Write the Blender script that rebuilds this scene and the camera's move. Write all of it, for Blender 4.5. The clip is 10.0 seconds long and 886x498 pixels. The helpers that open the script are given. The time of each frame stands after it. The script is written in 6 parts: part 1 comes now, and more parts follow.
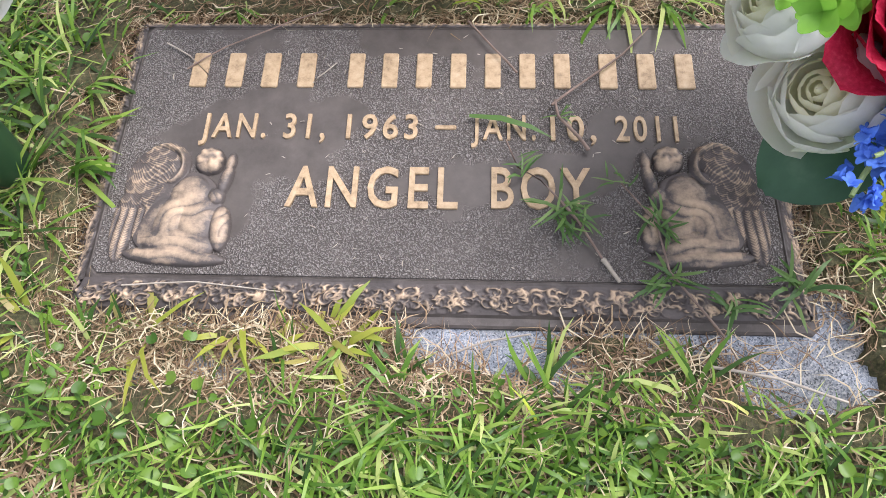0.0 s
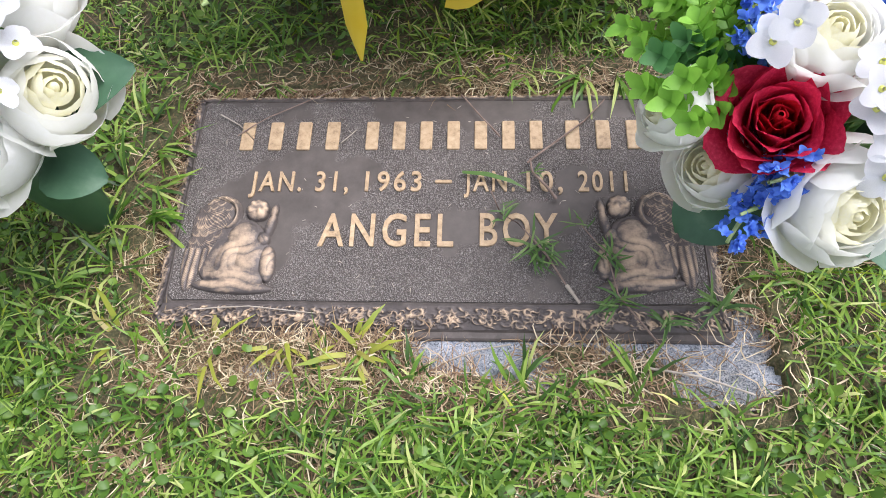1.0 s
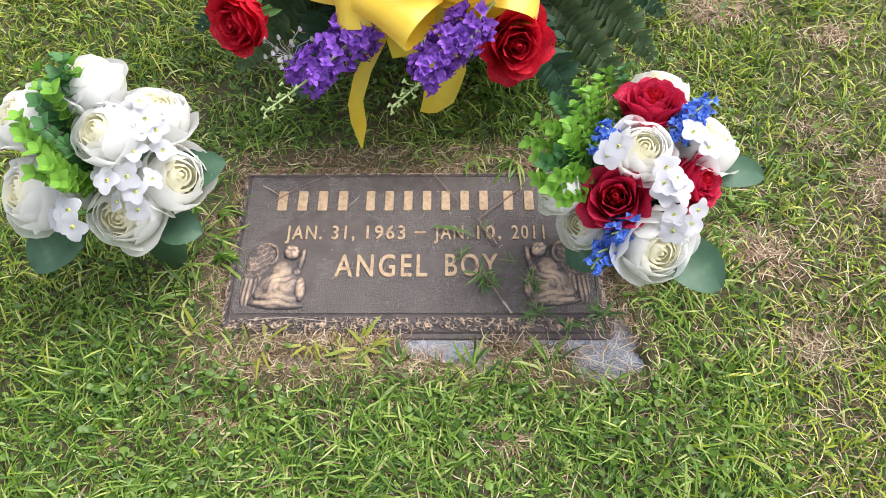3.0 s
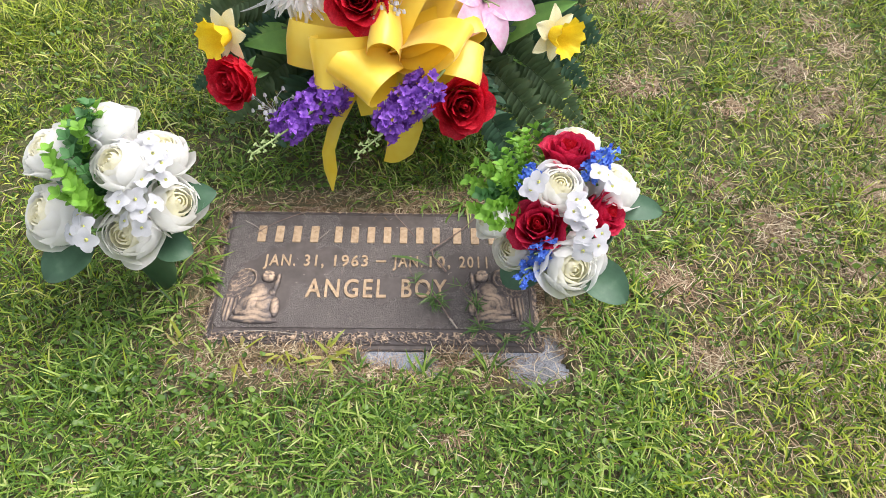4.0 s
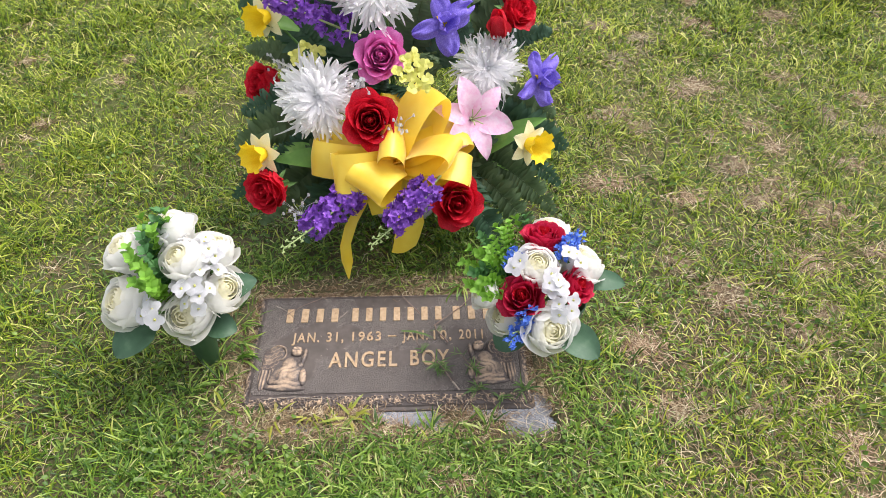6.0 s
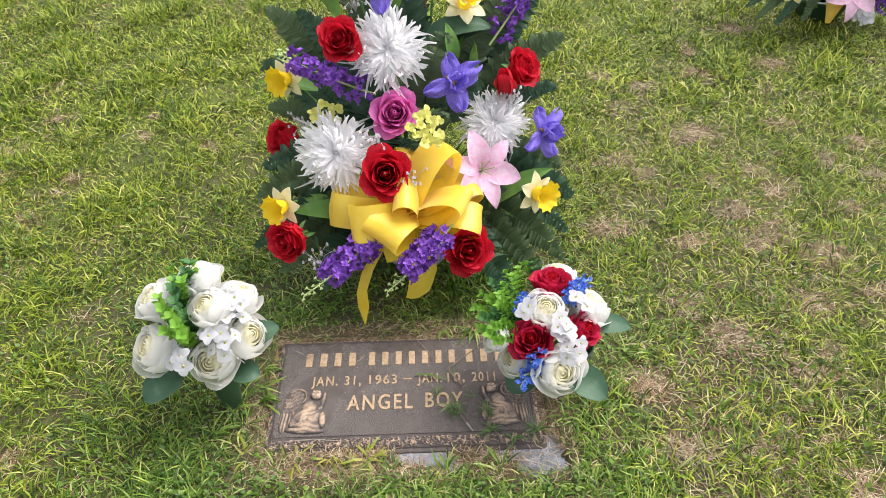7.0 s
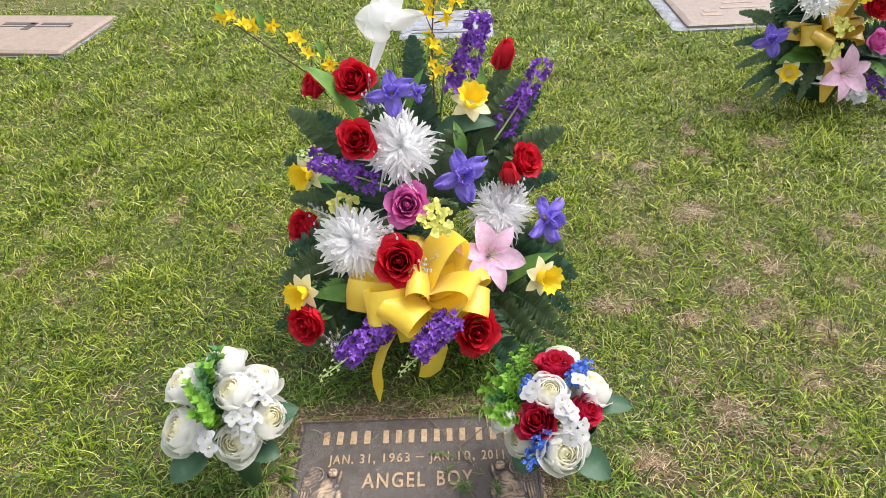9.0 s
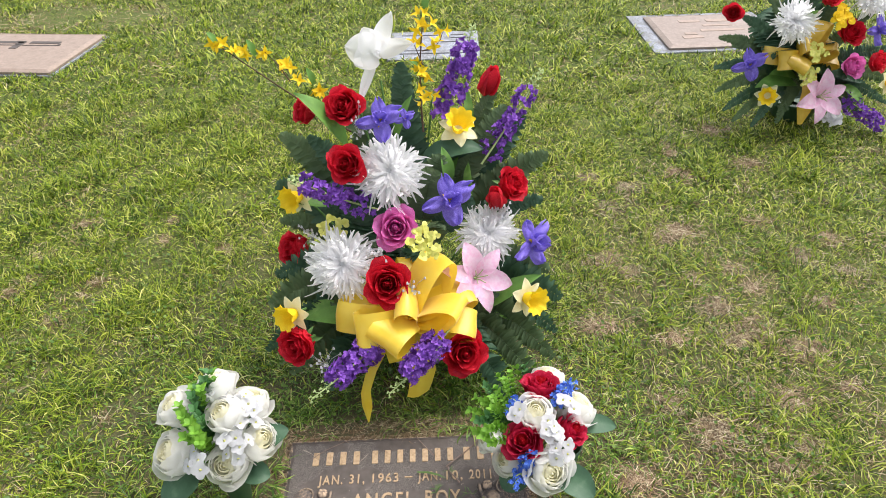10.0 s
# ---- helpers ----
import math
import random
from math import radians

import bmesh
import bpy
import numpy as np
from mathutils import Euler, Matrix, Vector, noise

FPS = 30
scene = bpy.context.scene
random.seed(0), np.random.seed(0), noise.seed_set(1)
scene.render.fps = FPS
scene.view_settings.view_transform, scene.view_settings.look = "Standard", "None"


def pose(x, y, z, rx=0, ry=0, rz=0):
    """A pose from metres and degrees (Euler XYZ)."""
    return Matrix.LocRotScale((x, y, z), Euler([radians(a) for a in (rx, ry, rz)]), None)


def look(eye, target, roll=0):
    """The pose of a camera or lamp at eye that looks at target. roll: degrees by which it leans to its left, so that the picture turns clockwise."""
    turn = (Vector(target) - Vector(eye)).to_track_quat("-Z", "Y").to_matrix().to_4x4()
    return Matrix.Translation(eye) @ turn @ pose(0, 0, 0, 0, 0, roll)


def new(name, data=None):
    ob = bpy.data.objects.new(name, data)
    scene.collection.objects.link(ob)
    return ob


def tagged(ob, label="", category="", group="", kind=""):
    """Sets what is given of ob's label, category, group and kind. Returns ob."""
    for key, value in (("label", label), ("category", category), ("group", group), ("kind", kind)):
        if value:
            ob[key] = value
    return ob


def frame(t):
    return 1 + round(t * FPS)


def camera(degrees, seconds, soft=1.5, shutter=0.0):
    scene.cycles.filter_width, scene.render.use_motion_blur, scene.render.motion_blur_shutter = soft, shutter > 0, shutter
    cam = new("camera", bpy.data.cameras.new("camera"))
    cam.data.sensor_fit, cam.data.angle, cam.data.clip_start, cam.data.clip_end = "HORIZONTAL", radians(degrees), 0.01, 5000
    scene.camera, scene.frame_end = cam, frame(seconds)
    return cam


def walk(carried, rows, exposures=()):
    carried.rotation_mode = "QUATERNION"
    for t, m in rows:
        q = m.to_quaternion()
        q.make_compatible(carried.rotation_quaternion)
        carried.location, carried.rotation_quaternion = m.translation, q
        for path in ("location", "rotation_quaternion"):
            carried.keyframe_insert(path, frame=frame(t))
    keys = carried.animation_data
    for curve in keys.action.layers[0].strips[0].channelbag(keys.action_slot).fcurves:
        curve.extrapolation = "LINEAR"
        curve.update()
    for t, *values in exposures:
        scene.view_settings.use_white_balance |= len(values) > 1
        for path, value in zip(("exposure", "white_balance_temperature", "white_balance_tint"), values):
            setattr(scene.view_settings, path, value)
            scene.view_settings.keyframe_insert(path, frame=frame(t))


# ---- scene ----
cam = camera(67.0, 10.0, soft=0.9)
PATH = [
    (0, (0.037, -0.302, 0.52), (-0.065, 0.474, -1.321), -5.9),
    (0.5, (0.049, -0.311, 0.577), (-0.074, 0.483, -1.254), -7.3),
    (1, (0.054, -0.35, 0.664), (-0.072, 0.475, -1.153), -7.6),
    (1.5, (0.063, -0.399, 0.738), (-0.043, 0.46, -1.065), -6.4),
    (2, (0.062, -0.438, 0.811), (0.001, 0.449, -0.981), -4.0),
    (2.5, (0.041, -0.48, 0.893), (0.023, 0.451, -0.877), -1.4),
    (2.7, (0.047, -0.486, 0.926), (0.009, 0.437, -0.847), -2.5),
    (3.8, (0.089, -0.654, 1.035), (0.126, 0.473, -0.617), 2.2),
    (4, (0.095, -0.677, 1.069), (0.141, 0.467, -0.571), 2.6),
    (4.5, (0.117, -0.731, 1.115), (0.156, 0.485, -0.473), 2.0),
    (5, (0.104, -0.787, 1.159), (0.14, 0.49, -0.38), 1.3),
    (5.5, (0.1, -0.833, 1.189), (0.143, 0.495, -0.306), 0.9),
    (6.8, (0.064, -0.886, 1.273), (0.11, 0.563, -0.105), -0.5),
    (7, (0.08, -0.897, 1.281), (0.103, 0.567, -0.082), -1.1),
    (7.5, (0.09, -0.913, 1.304), (0.094, 0.585, -0.021), -1.8),
    (8, (0.08, -0.917, 1.339), (0.061, 0.616, 0.054), -2.4),
    (8.5, (0.083, -0.925, 1.37), (0.055, 0.637, 0.121), -2.8),
    (9, (0.1, -0.936, 1.39), (0.077, 0.645, 0.165), -2.7),
    (9.5, (0.102, -0.947, 1.413), (0.096, 0.649, 0.208), -2.3),
    (10, (0.099, -0.951, 1.429), (0.116, 0.654, 0.236), -1.9),
]
walk(cam, [(t, look(eye, target, roll)) for t, eye, target, roll in PATH], exposures=[(0.0, 1.3, 6000, 17), (2.5, 1.2, 6150, 17), (5.5, 1.17, 6450, 17), (10.0, 1.1, 6500, 14)])

# ---- world and light: a bright, evenly overcast day ----
world = bpy.data.worlds.new("world")
scene.world = world
world.use_nodes = True
wn, wl = world.node_tree.nodes, world.node_tree.links
sky = wn.new("ShaderNodeTexSky")
sky.sky_type, sky.sun_disc = "NISHITA", False
sky.sun_elevation, sky.sun_rotation = radians(58), radians(62)
sky.dust_density = 3.0
grey = wn.new("ShaderNodeHueSaturation")
grey.inputs["Saturation"].default_value = 0.25
wl.new(sky.outputs["Color"], grey.inputs["Color"])
wl.new(grey.outputs["Color"], wn["Background"].inputs["Color"])
wn["Background"].inputs["Strength"].default_value = 0.15

sun_data = bpy.data.lights.new("sun", "SUN")
sun_data.energy, sun_data.angle, sun_data.color = 1.5, radians(40), (1.0, 0.96, 0.9)
sun = new("sun", sun_data)
sun.matrix_world = look((2.6, 1.4, 4.8), (0, 0, 0))


# ---- material helpers ----
def shader(name):
    m = bpy.data.materials.new(name)
    m.use_nodes = True
    n, l = m.node_tree.nodes, m.node_tree.links
    return m, n, l, n["Principled BSDF"]


def ramp(n, l, source, stops):
    r = n.new("ShaderNodeValToRGB")
    while len(r.color_ramp.elements) < len(stops):
        r.color_ramp.elements.new(0.5)
    for e, (p, c) in zip(r.color_ramp.elements, stops):
        e.position, e.color = p, (*c, 1)
    l.new(source, r.inputs["Fac"])
    return r.outputs["Color"]


def grain(n, l, scale, detail=4.0, rough=0.6, coords="Object"):
    tc = n.new("ShaderNodeTexCoord")
    t = n.new("ShaderNodeTexNoise")
    t.inputs["Scale"].default_value, t.inputs["Detail"].default_value, t.inputs["Roughness"].default_value = scale, detail, rough
    l.new(tc.outputs[coords], t.inputs["Vector"])
    return t.outputs["Fac"]


def mix(n, l, a, b, fac, mode="MIX"):
    m = n.new("ShaderNodeMix")
    m.data_type, m.blend_type = "RGBA", mode
    for s, v in ((m.inputs[6], a), (m.inputs[7], b), (m.inputs[0], fac)):
        if hasattr(v, "is_linked"):
            l.new(v, s)
        else:
            s.default_value = (*v, 1) if isinstance(v, tuple) else v
    return m.outputs[2]


def bump(n, l, p, height, strength, distance):
    b = n.new("ShaderNodeBump")
    b.inputs["Strength"].default_value, b.inputs["Distance"].default_value = strength, distance
    l.new(height, b.inputs["Height"])
    l.new(b.outputs["Normal"], p.inputs["Normal"])


def thin(n, l, p, colour, amount):
    """Lets light through a thin leaf or petal."""
    t = n.new("ShaderNodeBsdfTranslucent")
    ms = n.new("ShaderNodeMixShader")
    ms.inputs[0].default_value = amount
    if isinstance(colour, tuple):
        t.inputs["Color"].default_value = (*colour, 1)
    else:
        l.new(colour, t.inputs["Color"])
    l.new(p.outputs[0], ms.inputs[1])
    l.new(t.outputs[0], ms.inputs[2])
    l.new(ms.outputs[0], n["Material Output"].inputs["Surface"])


def leafy(name, stops, rough=0.5, through_light=0.3, per="island", patch=3.0, low=0.7, spec=0.4):
    """Leaves, blades or petals: each takes its colour from stops, with patches at a larger scale."""
    m, n, l, p = shader(name)
    if per == "island":
        rnd = n.new("ShaderNodeNewGeometry").outputs["Random Per Island"]
    else:
        rnd = n.new("ShaderNodeObjectInfo").outputs["Random"]
    c = ramp(n, l, rnd, stops)
    big = ramp(n, l, grain(n, l, patch, 3.0), [(0.3, (low * 0.9, low * 1.02, low * 0.9)), (0.7, (1.0, 1.0, 1.0))])
    c = mix(n, l, c, big, 1.0, "MULTIPLY")
    l.new(c, p.inputs["Base Color"])
    p.inputs["Roughness"].default_value = rough
    p.inputs["Specular IOR Level"].default_value = spec
    thin(n, l, p, c, through_light)
    return m


def cloth(name, stops, rough=0.6, through_light=0.2, scale=60.0, fold=0.15, sheen=0.0):
    """Dyed petal or leaf fabric: mottled colour, fine weave and creases."""
    m, n, l, p = shader(name)
    c = ramp(n, l, grain(n, l, scale, 5.0), stops)
    l.new(c, p.inputs["Base Color"])
    p.inputs["Roughness"].default_value = rough
    p.inputs["Sheen Weight"].default_value = sheen
    p.inputs["Specular IOR Level"].default_value = 0.3
    bump(n, l, p, grain(n, l, scale * 5, 3.0), fold, 0.001)
    thin(n, l, p, c, through_light)
    return m


# ---- materials ----
GRASS = leafy("grass", [(0.0, (0.018, 0.045, 0.004)), (0.25, (0.085, 0.155, 0.01)), (0.55, (0.225, 0.315, 0.018)), (0.85, (0.43, 0.5, 0.045)), (1.0, (0.74, 0.7, 0.22))], 0.4, 0.34, patch=2.2, low=0.74, spec=0.28)
LUSH = leafy("lush_grass", [(0.0, (0.03, 0.072, 0.011)), (0.3, (0.1, 0.205, 0.024)), (0.65, (0.2, 0.335, 0.042)), (0.9, (0.36, 0.47, 0.095)), (1.0, (0.62, 0.63, 0.25))], 0.38, 0.36, patch=6.0, low=0.78, spec=0.35)
STRAW = leafy("straw", [(0.0, (0.085, 0.045, 0.022)), (0.35, (0.22, 0.13, 0.066)), (0.7, (0.43, 0.3, 0.175)), (1.0, (0.78, 0.66, 0.46))], 0.6, 0.15)
CLOVER = leafy("clover", [(0.0, (0.05, 0.12, 0.01)), (0.5, (0.105, 0.205, 0.018)), (1.0, (0.19, 0.3, 0.035))], 0.4, 0.34)
LIME = leafy("lime_blade", [(0.0, (0.237, 0.296, 0.03)), (0.6, (0.38, 0.38, 0.05)), (1.0, (0.42, 0.32, 0.12))], 0.45, 0.3)
RUNNER = leafy("runner_blade", [(0.0, (0.06, 0.13, 0.03)), (0.6, (0.12, 0.22, 0.05)), (1.0, (0.2, 0.29, 0.09))], 0.45, 0.3)

m, n, l, p = shader("soil")
c = ramp(n, l, grain(n, l, 90, 8, 0.75), [(0.3, (0.0193, 0.0132, 0.00825)), (0.5, (0.055, 0.0396, 0.0231)), (0.75, (0.132, 0.099, 0.0605))])
g = ramp(n, l, grain(n, l, 260, 5), [(0.35, (0.025, 0.038, 0.008)), (0.5, (0.07, 0.085, 0.02)), (0.65, (0.2, 0.18, 0.07))])
far_tc = n.new("ShaderNodeTexCoord")
far_len = n.new("ShaderNodeVectorMath")
far_len.operation = "LENGTH"
l.new(far_tc.outputs["Object"], far_len.inputs[0])
far_map = n.new("ShaderNodeMapRange")
far_map.inputs["From Min"].default_value, far_map.inputs["From Max"].default_value = 0.6, 1.7
l.new(far_len.outputs["Value"], far_map.inputs["Value"])
turf = ramp(n, l, grain(n, l, 45, 8, 0.8), [(0.3, (0.025, 0.045, 0.005)), (0.5, (0.07, 0.1, 0.01)), (0.7, (0.17, 0.18, 0.026))])
l.new(mix(n, l, mix(n, l, c, g, 0.45), turf, far_map.outputs[0]), p.inputs["Base Color"])
p.inputs["Roughness"].default_value = 0.95
bump(n, l, p, grain(n, l, 160, 6, 0.7), 0.8, 0.006)
SOIL = m

m, n, l, p = shader("granite")
tc = n.new("ShaderNodeTexCoord")
v = n.new("ShaderNodeTexVoronoi")
v.inputs["Scale"].default_value = 900
l.new(tc.outputs["Object"], v.inputs["Vector"])
sep = n.new("ShaderNodeSeparateColor")
l.new(v.outputs["Color"], sep.inputs["Color"])
c = ramp(n, l, sep.outputs["Red"], [(0.0, (0.07, 0.0805, 0.091)), (0.25, (0.21, 0.238, 0.28)), (0.7, (0.329, 0.357, 0.399)), (1.0, (0.476, 0.49, 0.511))])
d = ramp(n, l, grain(n, l, 14, 5), [(0.35, (0.55, 0.5, 0.42)), (0.6, (1.0, 1.0, 1.0))])
l.new(mix(n, l, c, d, 0.8, "MULTIPLY"), p.inputs["Base Color"])
p.inputs["Roughness"].default_value, p.inputs["Specular IOR Level"].default_value = 0.9, 0.2
bump(n, l, p, grain(n, l, 60, 6, 0.7), 0.5, 0.004)
GRANITE = m


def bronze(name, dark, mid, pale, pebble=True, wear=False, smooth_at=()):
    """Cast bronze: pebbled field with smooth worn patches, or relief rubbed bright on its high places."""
    m, n, l, p = shader(name)
    tc = n.new("ShaderNodeTexCoord")
    patch_f = grain(n, l, 11, 5, 0.55)
    for place, reach, amount in smooth_at:
        dist = n.new("ShaderNodeVectorMath")
        dist.operation = "DISTANCE"
        squash = n.new("ShaderNodeVectorMath")
        squash.operation = "MULTIPLY"
        squash.inputs[1].default_value = (reach[0], reach[1], 0.0)
        l.new(tc.outputs["Object"], squash.inputs[0])
        l.new(squash.outputs[0], dist.inputs[0])
        dist.inputs[1].default_value = (place[0] * reach[0], place[1] * reach[1], 0.0)
        near_ = n.new("ShaderNodeMapRange")
        near_.inputs["From Min"].default_value, near_.inputs["From Max"].default_value = 0.6, 1.3
        near_.inputs["To Min"].default_value, near_.inputs["To Max"].default_value = amount, 0.0
        l.new(dist.outputs["Value"], near_.inputs["Value"])
        plus = n.new("ShaderNodeMath")
        plus.operation = "ADD"
        l.new(patch_f, plus.inputs[0])
        l.new(near_.outputs[0], plus.inputs[1])
        patch_f = plus.outputs[0]
    patch = ramp(n, l, patch_f, [(0.61, (0, 0, 0)), (0.66, (1, 1, 1))])
    stain = ramp(n, l, grain(n, l, 30, 6, 0.7), [(0.3, dark), (0.7, mid)])
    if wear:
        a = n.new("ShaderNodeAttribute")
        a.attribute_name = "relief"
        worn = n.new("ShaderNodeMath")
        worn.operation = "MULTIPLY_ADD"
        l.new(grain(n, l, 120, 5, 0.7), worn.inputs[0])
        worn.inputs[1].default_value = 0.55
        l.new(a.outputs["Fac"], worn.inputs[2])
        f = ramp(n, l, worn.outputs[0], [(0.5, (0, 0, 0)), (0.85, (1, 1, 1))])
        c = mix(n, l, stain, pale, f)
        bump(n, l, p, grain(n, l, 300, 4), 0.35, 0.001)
    elif pebble:
        w = n.new("ShaderNodeTexNoise")
        w.inputs["Scale"].default_value, w.inputs["Detail"].default_value = 150, 2
        l.new(tc.outputs["Object"], w.inputs["Vector"])
        off = n.new("ShaderNodeVectorMath")
        off.operation = "MULTIPLY_ADD"
        l.new(w.outputs["Color"], off.inputs[0])
        off.inputs[1].default_value = (0.006, 0.006, 0.0)
        l.new(tc.outputs["Object"], off.inputs[2])
        v = n.new("ShaderNodeTexVoronoi")
        v.feature, v.inputs["Scale"].default_value = "SMOOTH_F1", 800
        l.new(off.outputs[0], v.inputs["Vector"])
        # Pebble tops paler than the pits: their sheen is painted into the colour.
        top = ramp(n, l, v.outputs["Distance"], [(0.15, (1, 1, 1)), (0.62, (0, 0, 0))])
        rim = mix(n, l, stain, pale, ramp(n, l, top, [(0.3, (0, 0, 0)), (0.9, (0.55, 0.55, 0.55))]))
        c = mix(n, l, rim, stain, patch)
        flat = mix(n, l, top, (0.5, 0.5, 0.5), patch)
        bump(n, l, p, flat, 0.9, 0.0014)
    else:
        c = mix(n, l, stain, pale, ramp(n, l, grain(n, l, 70, 6, 0.7), [(0.5, (0, 0, 0)), (0.8, (0.6, 0.6, 0.6))]))
        bump(n, l, p, grain(n, l, 260, 4), 0.3, 0.001)
    l.new(c, p.inputs["Base Color"])
    p.inputs["Specular IOR Level"].default_value = 0.5
    p.inputs["Metallic"].default_value = 0.15
    l.new(ramp(n, l, patch_f, [(0.52, (0.58, 0.58, 0.58)), (0.62, (0.6, 0.6, 0.6))]), p.inputs["Roughness"])
    return m


BRONZE = bronze("bronze_field", (0.048, 0.039, 0.032), (0.095, 0.08, 0.068), (0.4, 0.365, 0.33), smooth_at=[((0.05, 0.125), (4.0, 40.0), 0.2), ((-0.14, 0.02), (12.0, 22.0), 0.2), ((-0.15, -0.04), (16.0, 20.0), 0.18), ((0.02, -0.02), (8.0, 40.0), 0.15), ((0.2, 0.03), (16.0, 25.0), 0.17)])
BRONZE_EDGE = bronze("bronze_edge", (0.045, 0.036, 0.03), (0.09, 0.075, 0.064), (0.15, 0.128, 0.11), pebble=False)
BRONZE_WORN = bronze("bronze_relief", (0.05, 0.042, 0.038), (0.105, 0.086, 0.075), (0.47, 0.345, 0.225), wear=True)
BRONZE_PALE = bronze("bronze_pale", (0.222, 0.17, 0.133), (0.333, 0.259, 0.207), (0.37, 0.311, 0.259), pebble=False)
m, n, l, p = shader("letter_bronze")
c = ramp(n, l, grain(n, l, 130, 6, 0.7), [(0.28, (0.17, 0.115, 0.062)), (0.5, (0.37, 0.26, 0.145)), (0.8, (0.5, 0.385, 0.25))])
l.new(c, p.inputs["Base Color"])
p.inputs["Metallic"].default_value, p.inputs["Roughness"].default_value = 0.0, 0.65
LETTER = m


# ---- geometry helpers ----
def smooth(me):
    me.polygons.foreach_set("use_smooth", [True] * len(me.polygons))
    return me


def mesh_of(name, verts, faces, material, shade=True):
    me = bpy.data.meshes.new(name)
    me.from_pydata([tuple(v) for v in verts], [], faces)
    me.materials.append(material)
    me.update()
    return smooth(me) if shade else me


def put(name, me, parent=None, m=None, label=""):
    ob = new(name, me)
    if parent:
        ob.parent = parent
    if m is not None:
        ob.matrix_basis = m
    if label:
        ob["label"] = label
    return ob


def quick(name, verts, tris, material, kind="stuff"):
    """A large mesh of triangles from arrays."""
    me = bpy.data.meshes.new(name)
    me.vertices.add(len(verts))
    me.vertices.foreach_set("co", np.ascontiguousarray(verts, dtype=np.float32).ravel())
    me.loops.add(tris.size)
    me.loops.foreach_set("vertex_index", np.ascontiguousarray(tris, dtype=np.int32).ravel())
    me.polygons.add(len(tris))
    me.polygons.foreach_set("loop_start", np.arange(0, tris.size, 3, dtype=np.int32))
    me.materials.append(material)
    me.update(calc_edges=True)
    me.validate()
    return me


def wave(x, y, scale, seed):
    """Smooth pseudo-noise from -1 to 1 on arrays."""
    r = np.random.RandomState(seed)
    total = np.zeros_like(x)
    for k in range(6):
        a, f, ph = r.uniform(0, 6.28), scale * r.uniform(0.6, 1.9), r.uniform(0, 6.28)
        total += np.sin(f * (x * np.cos(a) + y * np.sin(a)) + ph + 1.3 * np.sin(f * 0.7 * (y * np.cos(a) - x * np.sin(a)) + ph * 2))
    return total / 4.0


# ---- the marker's plan ----
HX, HY = 0.305, 0.1525
BARE = [(0.79, 0.13, 0.04), (1.15, 0.41, 0.04), (0.98, 1.02, 0.04), (0.58, -0.17, 0.03), (-2.5, 3.75, 0.35), (-2.0, 3.8, 0.25), (-3.0, 3.7, 0.3), (1.75, 3.62, 0.12)]
spots = np.random.RandomState(23)
BARE += [(spots.uniform(0.5, 2.3), spots.uniform(-0.45, 1.9), spots.uniform(0.01, 0.034)) for _ in range(80)] + [(spots.uniform(-1.9, -0.62), spots.uniform(-0.45, 1.6), spots.uniform(0.008, 0.024)) for _ in range(35)] + [(spots.uniform(-0.5, 0.5), spots.uniform(-0.5, -0.24), spots.uniform(0.006, 0.014)) for _ in range(10)]
SHOWN = [(0.045, -0.172, 0.075, 0.02), (0.1, -0.188, 0.03, 0.02), (0.29, -0.187, 0.055, 0.032), (0.22, -0.165, 0.06, 0.012), (0.322, -0.15, 0.016, 0.05), (-0.165, -0.187, 0.03, 0.014), (-0.235, -0.197, 0.014, 0.01)]


def shown_stone(x, y):
    """Above 0 where the granite lies bare."""
    best = np.full_like(x, -9.0)
    for cx, cy, rx, ry in SHOWN:
        best = np.maximum(best, 1 - ((x - cx) / rx) ** 2 - ((y - cy) / ry) ** 2)
    return best + 0.35 * wave(x, y, 90, 5)


def rect_out(x, y, hx, hy):
    """Distance outside a rectangle round the origin (minus: inside)."""
    return np.maximum(np.abs(x) - hx, np.abs(y) - hy)


# ---- ground: one sheet to the horizon ----
def ground_sheet():
    near = np.concatenate([np.arange(-0.6, 0.6, 0.008)])
    xs = np.concatenate([[-4000, -600, -100, -30, -12], np.arange(-6, -0.6, 0.12), near, np.arange(0.6, 6, 0.12), [12, 30, 100, 600, 4000]])
    ys = np.concatenate([[-4000, -600, -100, -30, -10, -4], np.arange(-2, -0.36, 0.12), np.arange(-0.36, 0.36, 0.008), np.arange(0.36, 7, 0.12), [12, 30, 100, 600, 4000]])
    X, Y = np.meshgrid(xs, ys)
    Z = 0.004 + 0.004 * wave(X, Y, 6, 1) * (np.abs(X) < 10) + 0.0025 * wave(X, Y, 70, 2) * (np.abs(X) < 1)
    sink = shown_stone(X, Y) > 0
    Z = Z + 0.008 * (rect_out(X, Y + 0.012, 0.36, 0.22) < 0)
    under = rect_out(X, Y, HX + 0.004, HY + 0.004) < 0
    Z = np.where(sink | under, -0.012, Z)
    verts = np.stack([X.ravel(), Y.ravel(), Z.ravel()], 1)
    w = len(xs)
    i = (np.arange(len(ys) - 1)[:, None] * w + np.arange(w - 1)[None]).ravel()
    tris = np.concatenate([np.stack([i, i + 1, i + w + 1], 1), np.stack([i, i + w + 1, i + w], 1)])
    me = smooth(quick("ground", verts, tris, SOIL))
    tagged(put("ground", me), "brown soil with thatch under a mown cemetery lawn", "ground", kind="structure")


ground_sheet()


